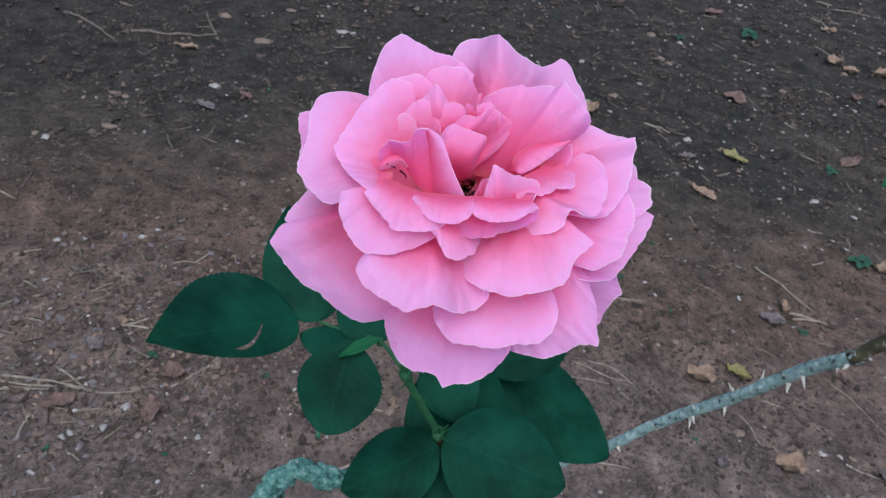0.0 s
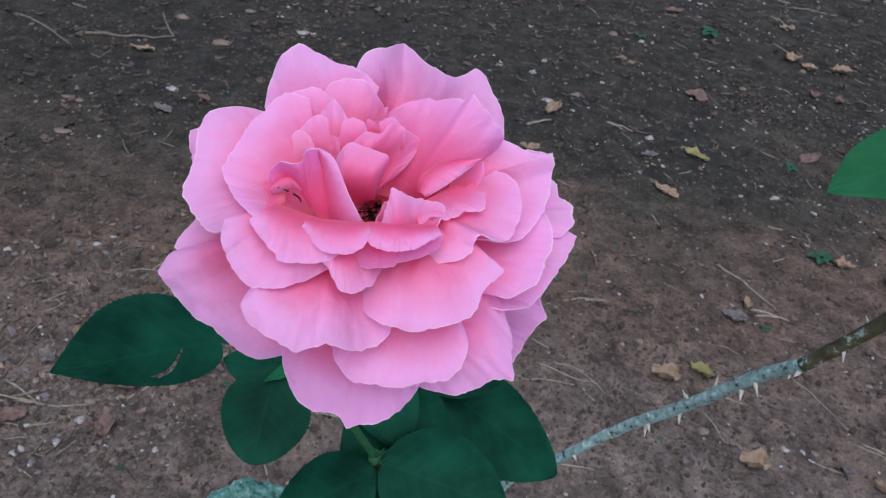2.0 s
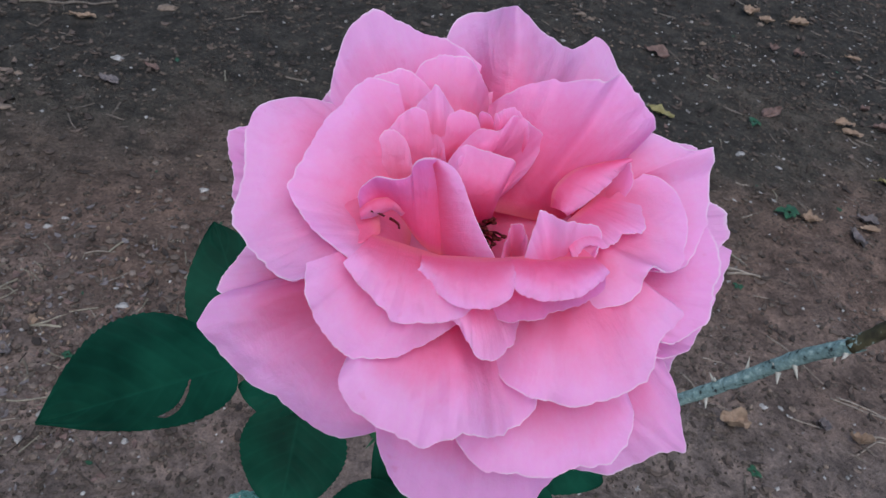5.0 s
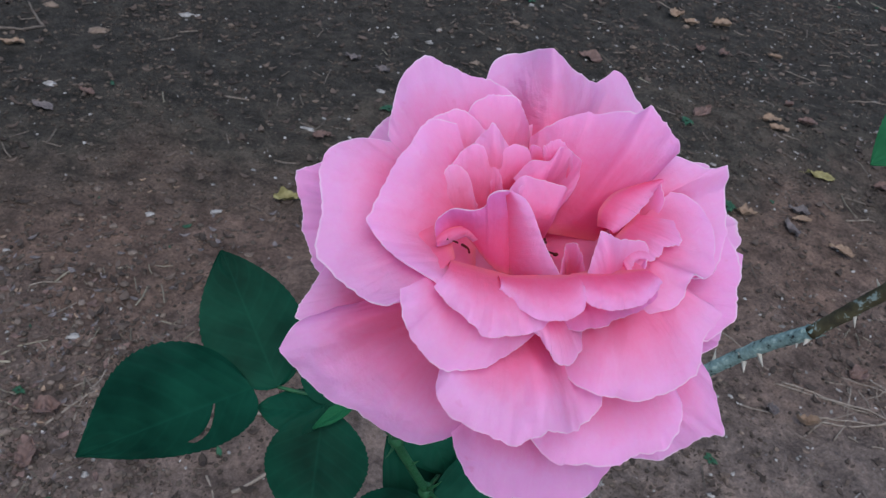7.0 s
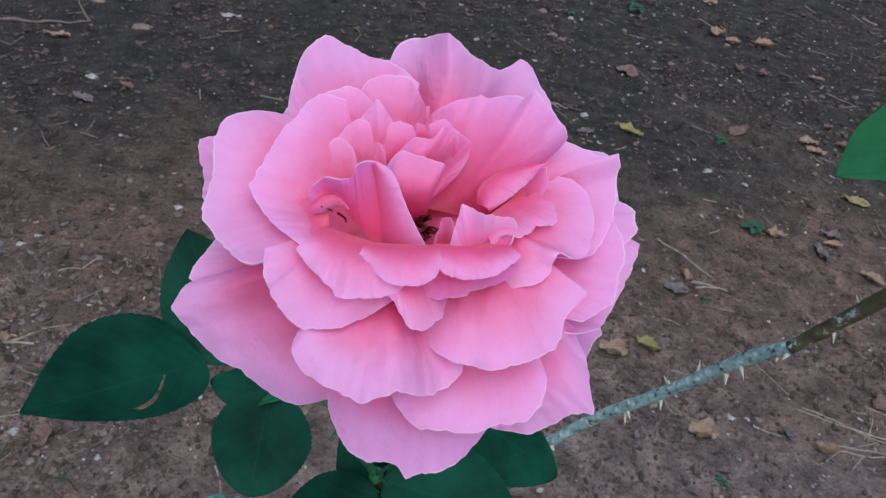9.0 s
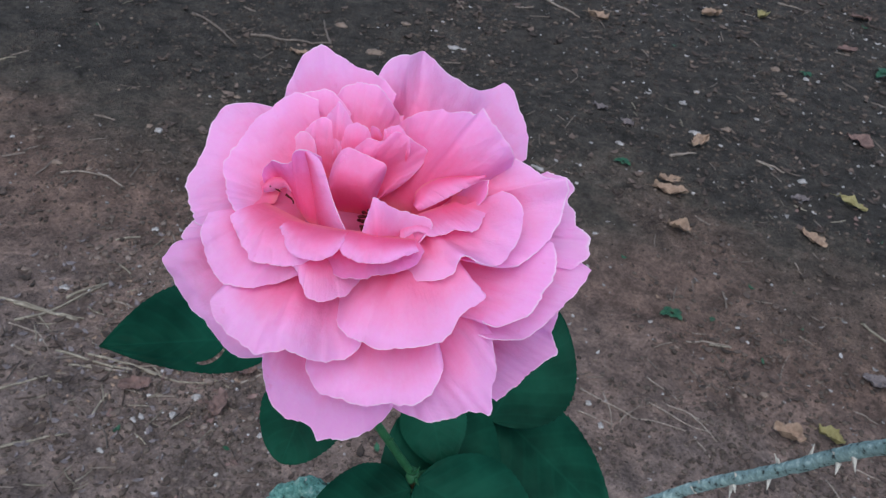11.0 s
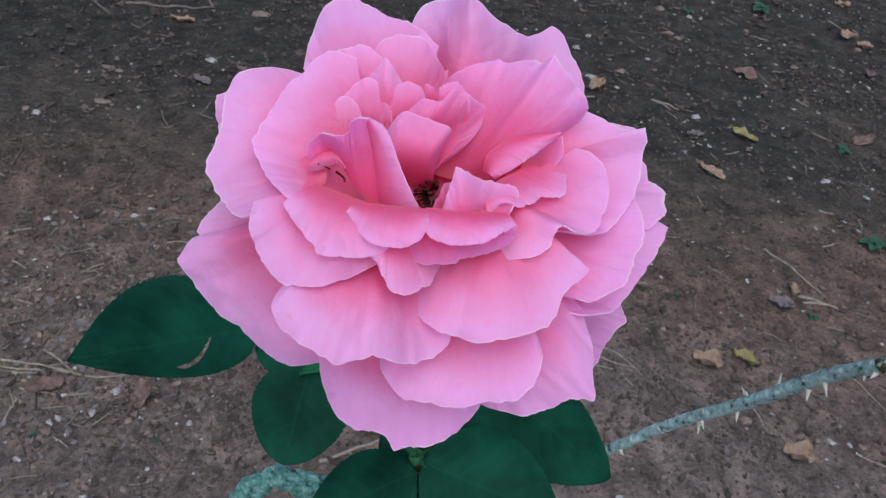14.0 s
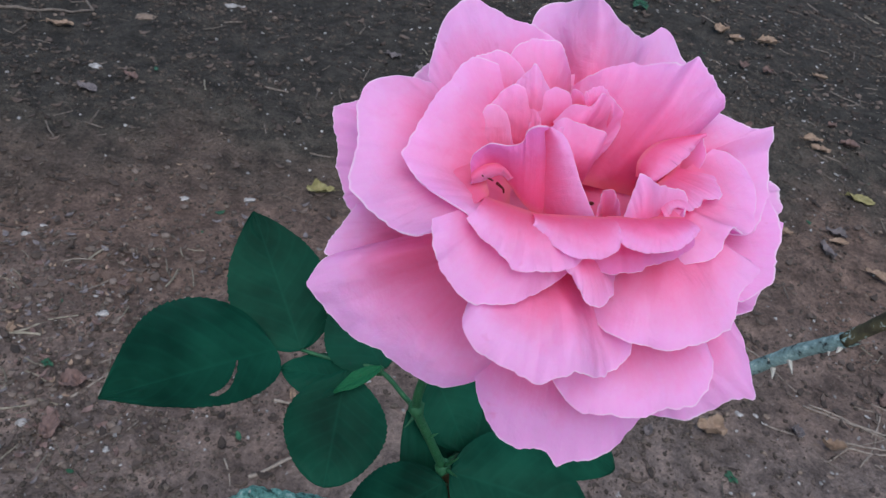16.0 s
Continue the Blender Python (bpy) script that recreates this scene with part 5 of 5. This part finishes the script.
stick(1.243, 0.810, 1.308, 0.862, 0.0016, TWIG_PALE, DRY, 0.04)
stick(1.270, 0.801, 1.310, 0.857, 0.0015, TWIG_PALE, DRY, 0.04)
stick(1.142, 0.844, 1.156, 0.829, 0.0014, TWIG_PALE, DRY, 0.04)
stick(1.178, 0.817, 1.206, 0.810, 0.0014, TWIG_PALE, DRY, 0.04)
stick(1.183, 0.989, 1.228, 0.968, 0.0013, TWIG_PALE, DRY, 0.04)
stick(1.398, 0.976, 1.417, 0.954, 0.0016, TWIG_PALE, DRY, 0.04)
stick(-0.602, 0.956, -0.460, 0.940, 0.0030, STRAW, STW, 0.03)
stick(-0.592, 0.930, -0.521, 0.928, 0.0026, TWIG_PALE, DRY, 0.03)
stick(-0.712, 1.078, -0.657, 1.145, 0.0030, STRAW, STW, 0.03)
stick(-0.791, 1.035, -0.660, 1.031, 0.0034, STRAW, STW, 0.03)

weed(1.233, 1.568, 0.075, 4, "small bright green lobed weed on the soil")
weed(1.404, 3.047, 0.11, 4, "small dark green weed on the soil")
weed(1.343, 2.036, 0.055, 3, "small green weed in dark soil")
weed(0.989, 1.301, 0.028, 3, "tiny green weed seedling in the soil")
weed(0.494, 1.411, 0.055, 4, "small green weed seedling in the soil")
weed(0.586, 1.422, 0.018, 3, "tiny green weed seedling in the soil")
weed(1.407, 1.613, 0.020, 3, "tiny green weed seedling in the soil")
weed(0.814, 0.811, 0.030, 3, "tiny green weed seedling in the soil")
weed(-0.370, 1.033, 0.024, 3, "tiny pale green weed in the litter")
weed(-0.161, 1.008, 0.020, 3, "tiny green weed seedling in the soil")
weed(1.090, 2.931, 0.050, 3, "small green weed beside a white pebble")
weed(0.393, 2.010, 0.050, 3, "small dark green weed on the soil")


# ---------------------------------------------------------------- loose crumbs of the soil, past counting


def scatter(name, label, mat, count, lo, hi, seed, shape, bias=0.0, focus=0.0):
    """Many small pieces joined into one mesh, lying on the ground."""
    rng = np.random.default_rng(seed)
    verts, faces = [], []
    made = 0
    while made < count:
        y = 0.45 + 4.2 * rng.random() ** 1.25
        x = (-0.55 - 0.42 * y) + (1.1 + 1.25 * y) * rng.random()
        d = noise.noise(Vector((x * 2.3, y * 2.3, seed))) + bias * x
        near = math.exp(-((x + 0.45) ** 2 + (y - 1.05) ** 2) / 0.12)
        if rng.random() > 0.40 + 0.9 * d + 0.5 * near - focus * (1 - near):
            continue
        made += 1
        s = (lo + (hi - lo) * rng.random() ** 2.5) * (0.75 + 0.22 * y)
        a = rng.random() * 6.28
        ca, sa = math.cos(a), math.sin(a)
        vs, fs = shape(rng)
        z = height(x, y)
        k = len(verts)
        verts += [(x + s * (ca * p[0] - sa * p[1]), y + s * (sa * p[0] + ca * p[1]), z + s * p[2]) for p in vs]
        faces += [tuple(k + i for i in f) for f in fs]
    me = bpy.data.meshes.new(name)
    me.from_pydata(verts, [], faces)
    me.materials.append(mat)
    return tagged(new(name, me), label, "litter", kind="stuff")


ball = bmesh.new()
bmesh.ops.create_icosphere(ball, subdivisions=1, radius=0.5)
BALL_V = [tuple(v.co) for v in ball.verts]
ball.verts.index_update()
BALL_F = [tuple(v.index for v in f.verts) for f in ball.faces]
ball.free()


def crumb(rng):
    sx, sy, sz = 0.7 + 0.7 * rng.random(), 0.7 + 0.5 * rng.random(), 0.45 + 0.4 * rng.random()
    return [(p[0] * sx * (0.8 + 0.4 * rng.random()), p[1] * sy * (0.8 + 0.4 * rng.random()), p[2] * sz + 0.12) for p in BALL_V], BALL_F


def flake(rng):
    w, c = 0.25 + 0.35 * rng.random(), 0.1 + 0.25 * rng.random()
    top = [(-0.5, 0, 0.05 + c), (-0.15, w * 0.5, 0.12), (0.25, w * 0.42, 0.10), (0.5, 0, 0.08 + c), (0.2, -w * 0.5, 0.14), (-0.2, -w * 0.45, 0.1)]
    return top + [(p[0], p[1], p[2] - 0.04) for p in top], [(0, 1, 2, 3, 4, 5), (11, 10, 9, 8, 7, 6)] + [(i, i + 6, (i + 1) % 6 + 6, (i + 1) % 6) for i in range(6)]


def splinter(rng):
    b, w = 0.12 * (rng.random() - 0.5), 0.022 + 0.02 * rng.random()
    line = [(-0.5, 0, 0.03), (0.0, b, 0.06), (0.5, 0, 0.03 + 0.15 * rng.random())]
    vs = []
    for p in line:
        vs += [(p[0], p[1] - w, p[2]), (p[0], p[1] + w, p[2]), (p[0], p[1], p[2] + 1.6 * w)]
    fs = []
    for k in (0, 3):
        fs += [(k, k + 1, k + 4, k + 3), (k + 1, k + 2, k + 5, k + 4), (k + 2, k, k + 3, k + 5)]
    return vs, fs + [(2, 1, 0), (6, 7, 8)]


scatter("soil_crumbs", "brown crumbs of soil", CLOD, 34000, 0.003, 0.012, 11, crumb)
scatter("grit", "pale grit and gravel in the soil", STONE_PALE, 2200, 0.002, 0.010, 12, crumb, 0.15)
scatter("tan_grit", "tan grit and gravel in the soil", STONE_TAN, 900, 0.003, 0.014, 13, crumb, 0.15)
scatter("leaf_crumbs", "brown crumbs of dead leaves", LITTER, 8000, 0.005, 0.030, 14, flake, 0.12)
scatter("straw_bits", "short bits of dry straw and twig", TWIG, 1500, 0.010, 0.055, 15, splinter, 0.10)
scatter("green_specks", "tiny green weed leaves", WEED, 60, 0.008, 0.024, 16, flake, 0.1)
scatter("clods", "coarse pale clods of dry earth", CLOD_PALE, 800, 0.004, 0.018, 17, crumb, 0.0, 0.8)
scatter("dry_bits", "bits of dry grass and bark in the litter", STRAW, 320, 0.010, 0.050, 18, splinter, 0.0, 0.7)
scatter("leaf_fragments", "torn fragments of rusty dead leaves", DEAD_PINK, 290, 0.006, 0.024, 21, flake, 0.0, 0.8)
scatter("tan_fragments", "torn fragments of tan dead leaves", DEAD_TAN, 320, 0.004, 0.016, 23, flake, 0.0, 0.8)
scatter("bark_bits", "dark bits of bark and twig", LITTER, 290, 0.010, 0.045, 22, splinter, 0.0, 0.8)
scatter("pale_chips", "pale chips of stone and dry leaf", STONE_PALE, 650, 0.005, 0.018, 31, flake, 0.6)
scatter("dark_bits", "dark bits of bark and leaf", LITTER, 900, 0.008, 0.030, 32, flake, 0.5)
scatter("grey_fragments", "torn fragments of grey dead leaves", DEAD_GREY, 700, 0.005, 0.022, 33, flake, 0.0, 0.75)
scatter("white_specks", "white grains of grit in the litter", STONE_PALE, 420, 0.002, 0.008, 34, crumb, 0.0, 0.7)
